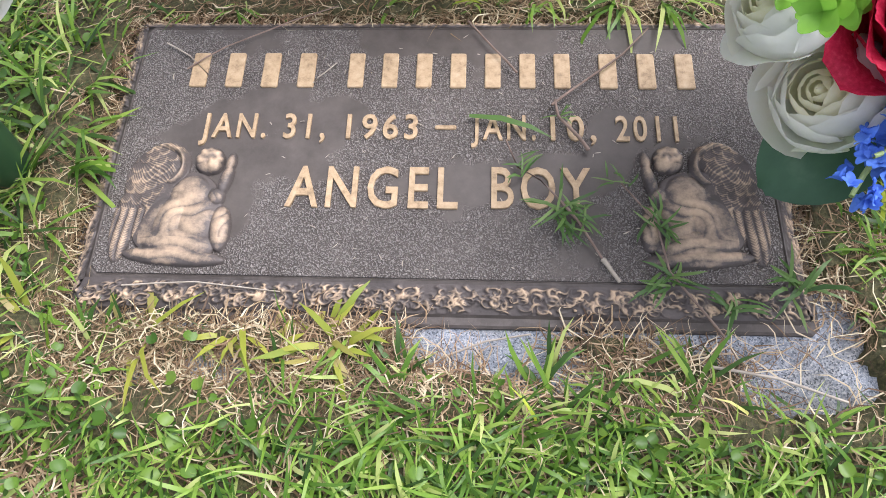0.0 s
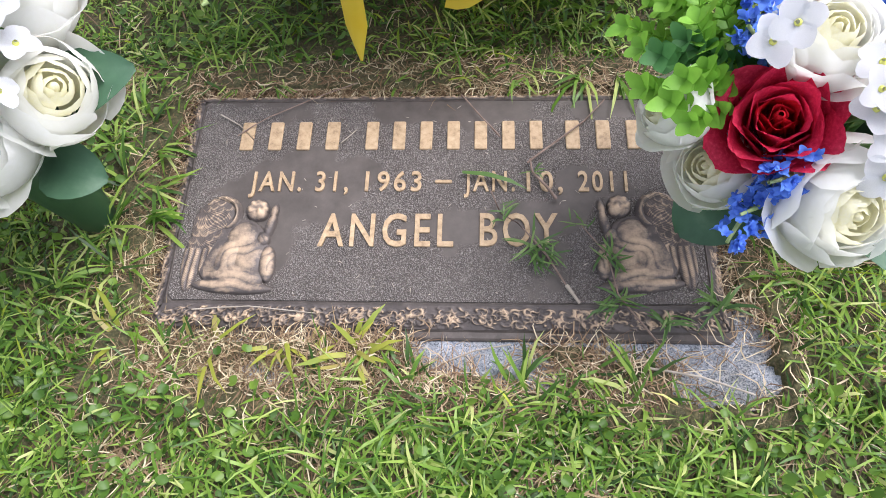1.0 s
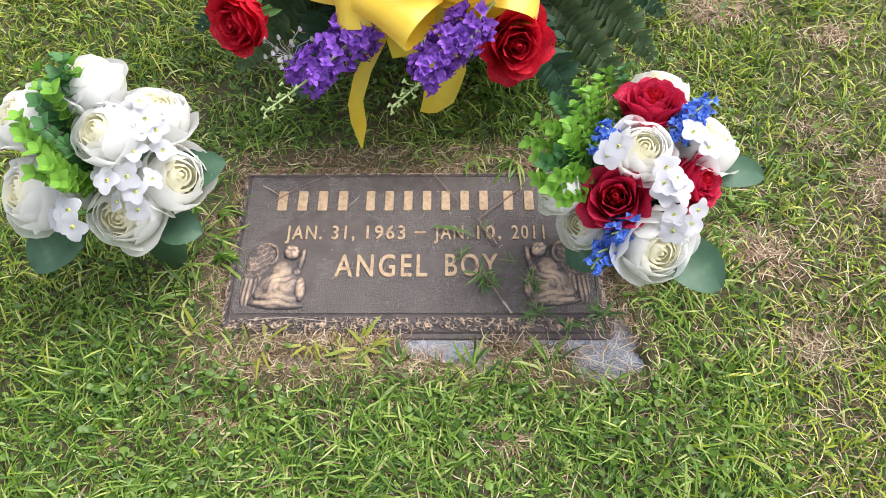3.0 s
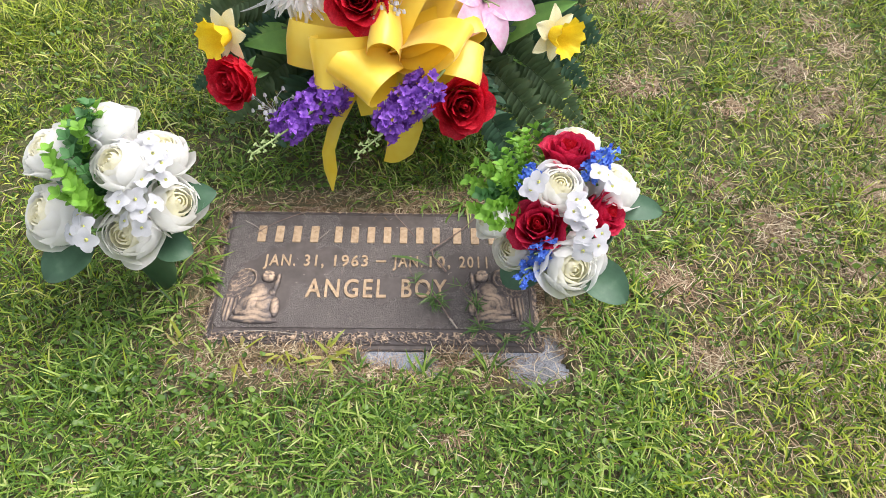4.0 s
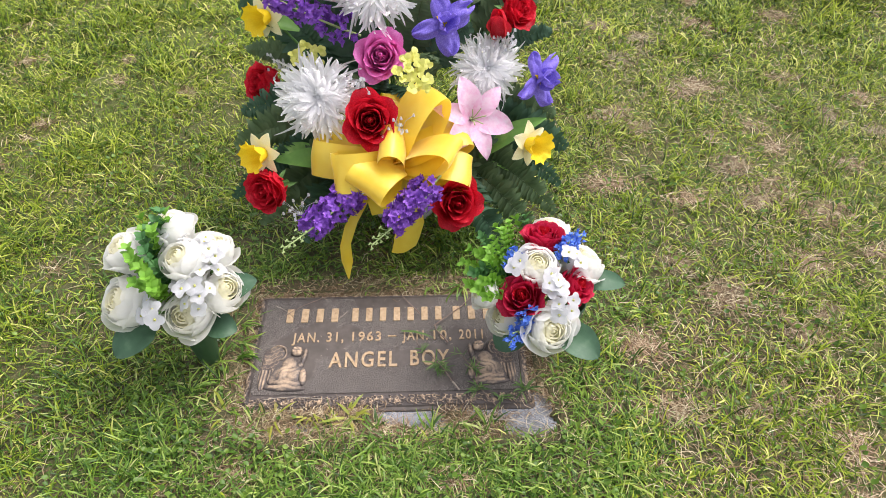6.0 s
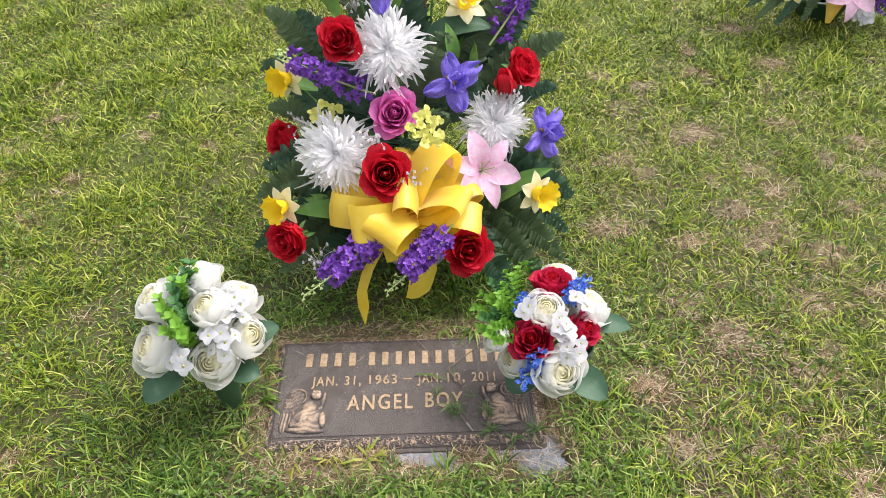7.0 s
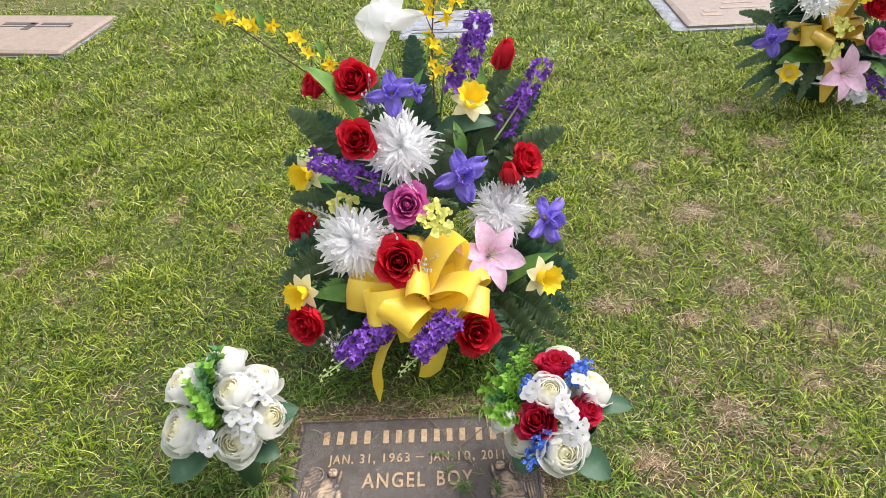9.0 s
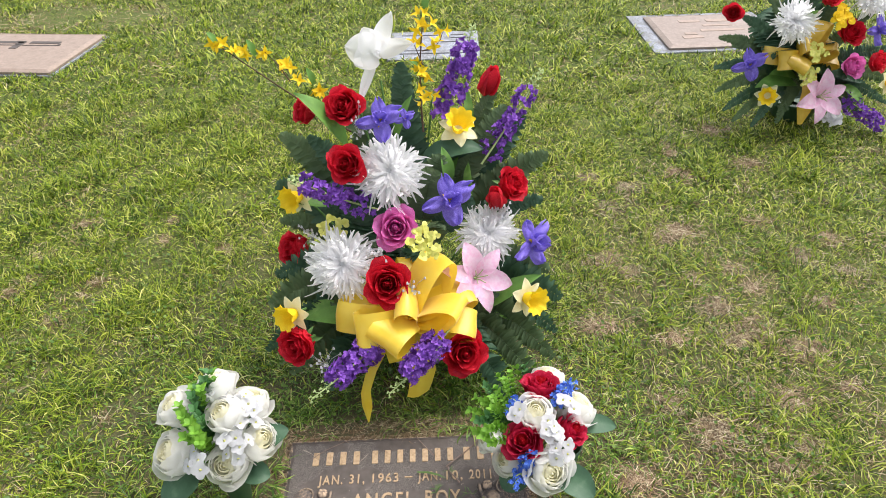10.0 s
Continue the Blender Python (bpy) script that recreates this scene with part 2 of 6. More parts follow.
# ---- lawn ----
def blades(name, xy, z0, length, width, lift, curl, az, material, sway=0.22):
    """Bent, tapering, slightly folded blades at the places xy; lift and curl in radians."""
    n = len(xy)
    up = np.array([0, 0, 1.0])
    p = np.concatenate([xy, z0[:, None]], 1)
    turn = np.sin(az * 37.0) * sway
    rows = []
    for k, (share, wide) in enumerate(((0.0, 0.6), (0.36, 1.0), (0.34, 0.8), (0.3, 0.0))):
        a = az + turn * k
        e = lift - curl * (k - 1) * 0.6
        d = np.stack([np.cos(a), np.sin(a), np.zeros(n)], 1)
        p = p + (length * share)[:, None] * (np.cos(e)[:, None] * d + np.sin(e)[:, None] * up)
        p[:, 2] = np.maximum(p[:, 2], z0 + 0.001)
        hw = (width * 0.5 * wide)[:, None] * np.stack([-np.sin(a), np.cos(a), 0.35 * np.sin(az * 7)], 1)
        rows += [p - hw, p + hw] if wide else [p]
    verts = np.stack(rows, 1).reshape(-1, 3)
    b = (np.arange(n) * 7)[:, None]
    tris = np.stack([b + [0, 1, 3], b + [0, 3, 2], b + [2, 3, 5], b + [2, 5, 4], b + [4, 5, 6]], 1).reshape(-1, 3)
    return quick(name, verts, tris, material)


def scatter(r, x0, x1, y0, y1, per_m2):
    n = int((x1 - x0) * (y1 - y0) * per_m2)
    return np.stack([r.uniform(x0, x1, n), r.uniform(y0, y1, n)], 1)


def keep_off(xy, margin=0.0):
    """Where grass can stand: not on the bronze, nor on bare stone, thinly on covered stone."""
    x, y = xy[:, 0], xy[:, 1]
    ok = (rect_out(x, y, HX + margin, HY + margin) > 0) & (shown_stone(x, y) < -0.55)
    for cx, cy, hx, hy in FAR_STONES:
        ok &= rect_out(x - cx, y - cy, hx, hy) > 0
    return ok


def patchy(x, y):
    """How far a place lies in one of the worn patches, with ragged edges."""
    b = np.zeros_like(x)
    for cx, cy, rad in BARE:
        b = np.maximum(b, np.exp(-(((x - cx) / rad) ** 2 + ((y - cy) / rad) ** 2)))
    return np.clip(b * 1.3 + 0.25 * b * wave(x, y, 45, 9), 0, 1)


def bareness(x, y):
    b = np.zeros_like(x)
    for cx, cy, rad in BARE:
        b = np.maximum(b, np.exp(-(((x - cx) / rad) ** 2 + ((y - cy) / rad) ** 2)))
    b = b * 1.1
    edge = np.clip(1 - np.maximum(rect_out(x, y, HX, HY), 0) / 0.045, 0, 1) * np.where((x < -HX) & (y > -0.14), 0.4, 1)
    front = (np.abs(x + 0.02) < 0.33) & (y < -0.15) & (y > -0.215)
    return np.clip(np.maximum(b + (0.3 + 0.12 * np.clip(x, -0.5, 1)) * wave(x, y, 7, 3) + 0.24 * wave(x, y, 25, 4), np.maximum(edge * 0.85, front * 0.62)), 0, 1)


FAR_STONES = [(-2.44, 3.1, 0.44, 0.3), (1.8, 3.06, 0.42, 0.32), (0.13, 3.02, 0.28, 0.24)]
r = np.random.RandomState(11)
ZONES = [(-0.9, 0.9, -0.55, -0.2, 18000, 0.95), (-1.4, 1.6, -0.65, 1.1, 34500, 0.95), (-2.3, -1.4, -0.2, 1.1, 23000, 1.35), (1.6, 2.4, -0.2, 1.1, 24000, 1.3), (-2.6, 2.8, 1.1, 2.4, 25500, 1.4), (-3.9, 3.6, 2.4, 4.6, 8800, 2.2)]
for k, (x0, x1, y0, y1, per, big) in enumerate(ZONES):
    xy = scatter(r, x0, x1, y0, y1, per)
    xy = xy[keep_off(xy, 0.006)]
    x, y = xy[:, 0], xy[:, 1]
    bare = bareness(x, y)
    dry = r.uniform(0, 1, len(xy)) < (0.12 + 0.27 * np.clip((x - 0.4) * 3, 0, 1) * np.clip(1.6 - y, 0, 1) + 0.06 * np.clip((-0.6 - x) * 2, 0, 1) + 0.03 * np.clip((y - 0.5) * 2, 0, 1)) + 0.66 * bare
    thick = np.clip(0.72 + 0.55 * wave(x, y, 16, 31) + 0.25 * wave(x, y, 45, 32), 0.44 if k < 2 else 0.52, 1)
    keep = r.uniform(0, 1, len(xy)) < thick * (1.0 - 0.5 * (bare > 0.75))
    green = ~dry & keep & (r.uniform(0, 1, len(xy)) > 0.5 * patchy(x, y))
    near = (np.abs(x + 0.05) < 0.62 + 0.1 * wave(x, y, 9, 61) + r.normal(0, 0.16, len(xy))) & (y < 0.5 + 0.1 * wave(x, y, 9, 62) + r.normal(0, 0.16, len(xy)))
    for name, sel, mat_, up in (("grass", green & ~near, GRASS, 1), ("lush_grass", green & near, LUSH, 1), ("dry_grass", dry & keep, STRAW, 0)):
        q = xy[sel]
        n = len(q)
        if not n:
            continue
        tuft = 0.75 + 0.5 * np.clip(wave(q[:, 0], q[:, 1], 14, 8), -0.6, 1)
        length = r.uniform(0.02, 0.07, n) * (tuft if up else 0.9) * (0.8 + 0.2 * big)
        width = r.uniform(0.0014, 0.004, n) * big * (1 if up else 0.48)
        lift = r.uniform(0.25, 1.2, n) if up else r.uniform(-0.05, 0.55, n)
        az = r.uniform(0, 6.283, n)
        me = blades(name, q, np.full(n, 0.002), length, width, lift, r.uniform(0.2, 1.1, n) * (1 if up else 0.5), az, mat_)
        tagged(put(name, me), "mown green lawn grass with pale runners" if up else "dry straw-coloured grass thatch lying in the lawn", "grass" if up else "thatch", kind="stuff")


worn = []
for cx, cy, rad in BARE:
    k = int(4800 * rad * rad / 0.01) if cy < 2 else 0
    worn.append(np.stack([r.normal(cx, rad * r.uniform(0.6, 1.5), k), r.normal(cy, rad * r.uniform(0.5, 1.1), k)], 1))
q = np.concatenate(worn)
n = len(q)
me = blades("thatch", q, r.uniform(0.004, 0.012, n), r.uniform(0.015, 0.045, n), r.uniform(0.0008, 0.002, n), r.uniform(-0.1, 0.25, n), r.uniform(0.0, 0.4, n), r.uniform(0, 6.28, n), STRAW)
tagged(put("thatch", me), "pale dead stems in worn patches of the lawn", "thatch", kind="stuff")


def discs(name, xy, z, rad, az, tilt, material):
    """Small rounded, slightly cupped leaves."""
    n, k = len(xy), 11
    ang = np.linspace(0, 2 * np.pi, k, endpoint=False)[None] + az[:, None]
    rr = rad[:, None] * (1 - 0.3 * (np.arange(k) == 0) + 0.06 * np.sin(np.arange(k) * 2.1))[None]
    lx, ly = np.cos(ang) * rr, np.sin(ang) * rr
    X = xy[:, 0:1] + lx
    Y = xy[:, 1:2] + ly
    Z = z[:, None] + tilt[:, None] * lx + rr * (0.1 + 0.4 * np.abs(np.sin(np.arange(k) * 2 * np.pi / k))[None])
    rim = np.stack([X, Y, Z], 2)
    mid = np.stack([xy[:, 0], xy[:, 1], z], 1)[:, None]
    verts = np.concatenate([mid, rim], 1).reshape(-1, 3)
    b = (np.arange(n) * (k + 1))[:, None]
    tris = np.stack([b + [0, 1 + i, 1 + (i + 1) % k] for i in range(k)], 1).reshape(-1, 3)
    return quick(name, verts, tris, material)


xy = np.concatenate([scatter(r, -1.3, 1.5, -0.6, 1.0, 1100), scatter(r, -0.5, 0.5, -0.46, -0.19, 2600), scatter(r, -0.55, -0.33, -0.2, 0.2, 1800), scatter(r, -0.35, 0.4, 0.19, 0.42, 9000)])
xy = xy[keep_off(xy, 0.015)]
xy = xy[wave(xy[:, 0], xy[:, 1], 10, 21) + r.uniform(-0.5, 0.5, len(xy)) > 0.0]
n = len(xy)
me = discs("clover", xy, r.uniform(0.01, 0.028, n), r.uniform(0.0028, 0.0062, n), r.uniform(0, 6.28, n), r.uniform(-0.9, 0.9, n), CLOVER)
tagged(put("clover", me), "small round clover-like leaves growing through the lawn", "weed", kind="stuff")

# dead stems matted round the bronze
n = 14000
side = r.uniform(0, 1, n)
t = r.uniform(-1, 1, n)
out = np.abs(r.normal(0, 0.022, n)) + 0.004
ax = np.where(side < 0.3, t * 0.33, np.where(side < 0.62, t * 0.33, np.where(side < 0.81, -HX - out, HX + out)))
ay = np.where(side < 0.3, HY + out * 0.8, np.where(side < 0.62, -HY - out * 1.6, t * HY))
q = np.stack([ax, ay], 1)
q = q[shown_stone(ax, ay) < 0.25]
n = len(q)
me = blades("thatch", q, r.uniform(0.003, 0.012, n), r.uniform(0.012, 0.055, n), r.uniform(0.0004, 0.0014, n), r.uniform(-0.1, 0.25, n), r.uniform(0.0, 0.5, n), r.uniform(0, 6.28, n), STRAW, 0.8)
tagged(put("thatch", me), "matted dead grass stems round the bronze plaque", "thatch", kind="stuff")


q = np.concatenate([scatter(r, -0.3, 0.06, -0.215, -0.152, 95000), scatter(r, -0.4, 0.12, -0.235, -0.152, 22000), scatter(r, 0.12, 0.36, -0.22, -0.152, 30000), scatter(r, -0.4, 0.4, 0.153, 0.2, 50000)])
q = q[(shown_stone(q[:, 0], q[:, 1]) < -0.3) & (r.uniform(0, 1, len(q)) < 0.75 + 0.4 * wave(q[:, 0], q[:, 1], 60, 83))]
n = len(q)
me = blades("thatch", q, r.uniform(0.008, 0.018, n), r.uniform(0.008, 0.035, n), r.uniform(0.0005, 0.0016, n), r.uniform(-0.1, 0.2, n), r.uniform(0.0, 0.5, n), r.uniform(0, 6.28, n), STRAW, 0.9)
tagged(put("thatch", me), "brown dead stems matted over the buried granite rim", "thatch", kind="stuff")

# ---- the marker: granite base and bronze plaque ----
def granite_slab(name, hx, hy, depth, m, label):
    bm = bmesh.new()
    nx, ny = 40, 24
    rows = []
    for j in range(ny + 1):
        row = []
        for i in range(nx + 1):
            x, y = -hx + 2 * hx * i / nx, -hy + 2 * hy * j / ny
            rim = i in (0, nx) or j in (0, ny)
            q = Vector((x * 40, y * 40, 3.0))
            if rim:
                x += 0.004 * noise.noise(q)
                y += 0.004 * noise.noise(q + Vector((9, 0, 0)))
            row.append(bm.verts.new((x, y, (-0.004 if rim else 0.0) + 0.0012 * noise.noise(q))))
        rows.append(row)
    for j in range(ny):
        for i in range(nx):
            bm.faces.new((rows[j][i], rows[j][i + 1], rows[j + 1][i + 1], rows[j + 1][i]))
    edges = [e for e in bm.edges if e.is_boundary]
    ret = bmesh.ops.extrude_edge_only(bm, edges=edges)
    for v_ in ret["geom"]:
        if isinstance(v_, bmesh.types.BMVert):
            v_.co.z = -depth
    bmesh.ops.recalc_face_normals(bm, faces=bm.faces)
    me = bpy.data.meshes.new(name)
    bm.to_mesh(me)
    me.materials.append(GRANITE)
    return tagged(put(name, me, m=m), label, "gravestone base")


granite_slab("granite_base", 0.345, 0.205, 0.09, pose(0, -0.012, 0), "grey speckled granite base half overgrown by turf under the bronze plaque")


def stepped(name, rings, material, rounds=0.006):
    """A plate from nested rectangles (x0, x1, y0, y1, z), the last one closed."""
    bm = bmesh.new()
    loops = []
    for x0, x1, y0, y1, z in rings:
        loops.append([bm.verts.new(c) for c in ((x0 + rounds, y0, z), (x1 - rounds, y0, z), (x1, y0 + rounds, z), (x1, y1 - rounds, z), (x1 - rounds, y1, z), (x0 + rounds, y1, z), (x0, y1 - rounds, z), (x0, y0 + rounds, z))])
    for a, b in zip(loops, loops[1:]):
        for i in range(8):
            bm.faces.new((a[i], a[(i + 1) % 8], b[(i + 1) % 8], b[i]))
    bm.faces.new(loops[-1])
    bmesh.ops.recalc_face_normals(bm, faces=bm.faces)
    me = bpy.data.meshes.new(name)
    bm.to_mesh(me)
    me.materials.append(material)
    return me


FIELD = (-0.281, 0.281, -0.1175, 0.1345)
x0, x1, y0, y1 = FIELD
plaque = put("bronze_plaque", stepped("bronze_plaque", [(-HX, HX, -HY, HY, -0.004), (-HX, HX, -HY, HY, 0.0035), (-HX + 0.002, HX - 0.002, -HY + 0.002, HY - 0.002, 0.005), (-HX + 0.006, HX - 0.006, -HY + 0.008, HY - 0.005, 0.0055), (-HX + 0.008, HX - 0.008, -HY + 0.01, HY - 0.006, 0.008), (x0 - 0.003, x1 + 0.003, y0 - 0.003, y1 + 0.003, 0.0175), (x0 - 0.001, x1 + 0.001, y0 - 0.001, y1 + 0.001, 0.0185), (x0, x1, y0, y1, 0.0175)], BRONZE_EDGE))
tagged(plaque, "dark brown bronze grave plaque with raised tan lettering and scrolled border", "grave plaque")
put("field", stepped("field", [(x0 + 0.001, x1 - 0.001, y0 + 0.001, y1 - 0.001, 0.0165), (x0 + 0.001, x1 - 0.001, y0 + 0.001, y1 - 0.001, 0.0192)], BRONZE), plaque, label="pebbled dark bronze field with smooth patches")
TOP = 0.0192


def height_grid(name, x0, x1, y0, y1, nx, ny, height, cut, to_place, material):
    """A relief from a height function on a grid; low ground left away."""
    X, Y = np.meshgrid(np.linspace(x0, x1, nx), np.linspace(y0, y1, ny))
    H, wear = height(X, Y)
    P = to_place(X, Y, H)
    i = (np.arange(ny - 1)[:, None] * nx + np.arange(nx - 1)[None]).ravel()
    hf = H.ravel()
    quads = np.stack([i, i + 1, i + nx + 1, i + nx], 1)
    quads = quads[(hf[quads] > cut).any(1)]
    tris = np.concatenate([quads[:, [0, 1, 2]], quads[:, [0, 2, 3]]])
    me = quick(name, P.reshape(-1, 3), tris, material)
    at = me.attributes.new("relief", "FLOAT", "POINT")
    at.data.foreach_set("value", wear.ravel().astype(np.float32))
    return smooth(me)


def scroll_height(length, seed):
    def height(S, T):
        """Curling leaf scrolls along S, across T from 0 to 1."""
        rr = np.random.RandomState(seed)
        H = np.zeros_like(S)
        pitch = 0.021
        for k in range(int(length / pitch) + 1):
            c, flip = -length / 2 + pitch * (k + 0.5), 1 if k % 2 else -1
            for j in range(24):
                cx, cy = c + rr.normal(0, 0.007), 0.52 + flip * 0.1 + rr.normal(0, 0.24)
                rad, wid = rr.uniform(0.0012, 0.006), rr.uniform(0.0007, 0.0019)
                dx, dy = S - cx, (T - cy) * 0.03
                d = np.abs(np.hypot(dx, dy * rr.uniform(0.8, 1.6)) - rad)
                a = np.arctan2(dy, dx) - rr.uniform(0, 6.28)
                H = np.maximum(H, np.exp(-(d / wid) ** 2) * (0.5 + 0.5 * np.cos(a)) * rr.uniform(0.6, 1.0))
        fade = np.clip(T / 0.12, 0, 1) * np.clip((1 - T) / 0.12, 0, 1)
        H = H * fade
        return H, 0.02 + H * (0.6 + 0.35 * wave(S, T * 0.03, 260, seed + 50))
    return height


# scroll bands on the four sloping borders
def band(a, b, c, d, length, nx, ny, seed):
    """Lays a scroll band on the slope whose outer edge runs a to b and inner edge d to c."""
    a, b, c, d = (np.array(q) for q in (a, b, c, d))
    nrm = np.cross(b - a, d - a)
    nrm = nrm / np.linalg.norm(nrm)

    def place(S, T, H):
        u = (S / length + 0.5)[..., None]
        t_ = T[..., None]
        return (a * (1 - u) + b * u) * (1 - t_) + (d * (1 - u) + c * u) * t_ + nrm * (H * 0.0042 + 0.0003)[..., None]
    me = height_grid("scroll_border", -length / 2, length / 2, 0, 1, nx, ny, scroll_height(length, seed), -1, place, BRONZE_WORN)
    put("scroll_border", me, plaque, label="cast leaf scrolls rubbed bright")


ox, oy0, oy1 = HX - 0.008, -HY + 0.01, HY - 0.006
ix0, ix1, iy0, iy1 = x0 - 0.003, x1 + 0.003, y0 - 0.003, y1 + 0.003
band((-ox, oy0, 0.008), (ox, oy0, 0.008), (ix1, iy0, 0.0175), (ix0, iy0, 0.0175), 0.59, 760, 30, 3)
band((ox, oy0, 0.008), (ox, oy1, 0.008), (ix1, iy1, 0.0175), (ix1, iy0, 0.0175), 0.28, 300, 16, 4)
band((ox, oy1, 0.008), (-ox, oy1, 0.008), (ix0, iy1, 0.0175), (ix1, iy1, 0.0175), 0.59, 500, 14, 6)
band((-ox, oy1, 0.008), (-ox, oy0, 0.008), (ix0, iy0, 0.0175), (ix0, iy1, 0.0175), 0.28, 300, 16, 5)


def words(text, left, right, base, cap, z, parent, material, thick=0.0022, bold=0.012):
    """Raised lettering stretched between left and right on the base line, cap high."""
    cu = bpy.data.curves.new("inscription", "FONT")
    cu.body, cu.extrude, cu.resolution_u, cu.offset, cu.space_character = text, 0.03, 3, bold, 1.22
    tmp = new("tmp", cu)
    bpy.context.view_layer.update()
    me = bpy.data.meshes.new_from_object(tmp.evaluated_get(bpy.context.evaluated_depsgraph_get()))
    bpy.data.objects.remove(tmp)
    bpy.data.curves.remove(cu)
    co = np.empty(len(me.vertices) * 3)
    me.vertices.foreach_get("co", co)
    co = co.reshape(-1, 3)
    lo, hi = co.min(0), co.max(0)
    base_y, cap_y = 0.0, 0.69
    co[:, 0] = left + (co[:, 0] - lo[0]) / (hi[0] - lo[0]) * (right - left)
    co[:, 1] = base + (co[:, 1] - base_y) / (cap_y - base_y) * cap
    co[:, 2] = z + (co[:, 2] - lo[2]) / (hi[2] - lo[2]) * thick
    me.vertices.foreach_set("co", co.ravel())
    me.materials.clear()
    me.materials.append(material)
    me.update()
    return put("inscription", me, parent, label="raised tan bronze letters")


def bars(spans, base, cap, z, parent, material, thick=0.0022, name="inscription_bar"):
    """Raised plain bars in place of writing."""
    for a, b in spans:
        me = stepped(name, [(a, b, base, base + cap, z - 0.001), (a, b, base, base + cap, z + thick * 0.7), (a + 0.0008, b - 0.0008, base + 0.0008, base + cap - 0.0008, z + thick)], material, rounds=min(0.0012, (b - a) / 4))
        put(name, me, parent)


def letters_between(left, right, count, share=0.46):
    pitch = (right - left) / (count - 1 + share)
    return [(left + i * pitch, left + i * pitch + pitch * share) for i in range(count)]


ROW1 = 0.0665
bars(letters_between(-0.231, -0.115, 4) + letters_between(-0.084, 0.118, 7) + letters_between(0.144, 0.228, 3), ROW1, 0.038, TOP, plaque, LETTER)
for text, a, b in (("JAN.", -0.211, -0.152), ("31,", -0.136, -0.099), ("1963", -0.08, -0.017), ("JAN.", 0.03, 0.086), ("10,", 0.099, 0.138), ("2011", 0.155, 0.208)):
    words(text, a, b, 0.0125, 0.0245, TOP, plaque, LETTER)
bars([(-0.002, 0.017)], 0.0225, 0.004, TOP, plaque, LETTER, name="dash")
words("ANGEL", -0.126, 0.02, -0.0545, 0.038, TOP, plaque, LETTER)
words("BOY", 0.048, 0.131, -0.0535, 0.038, TOP, plaque, LETTER)


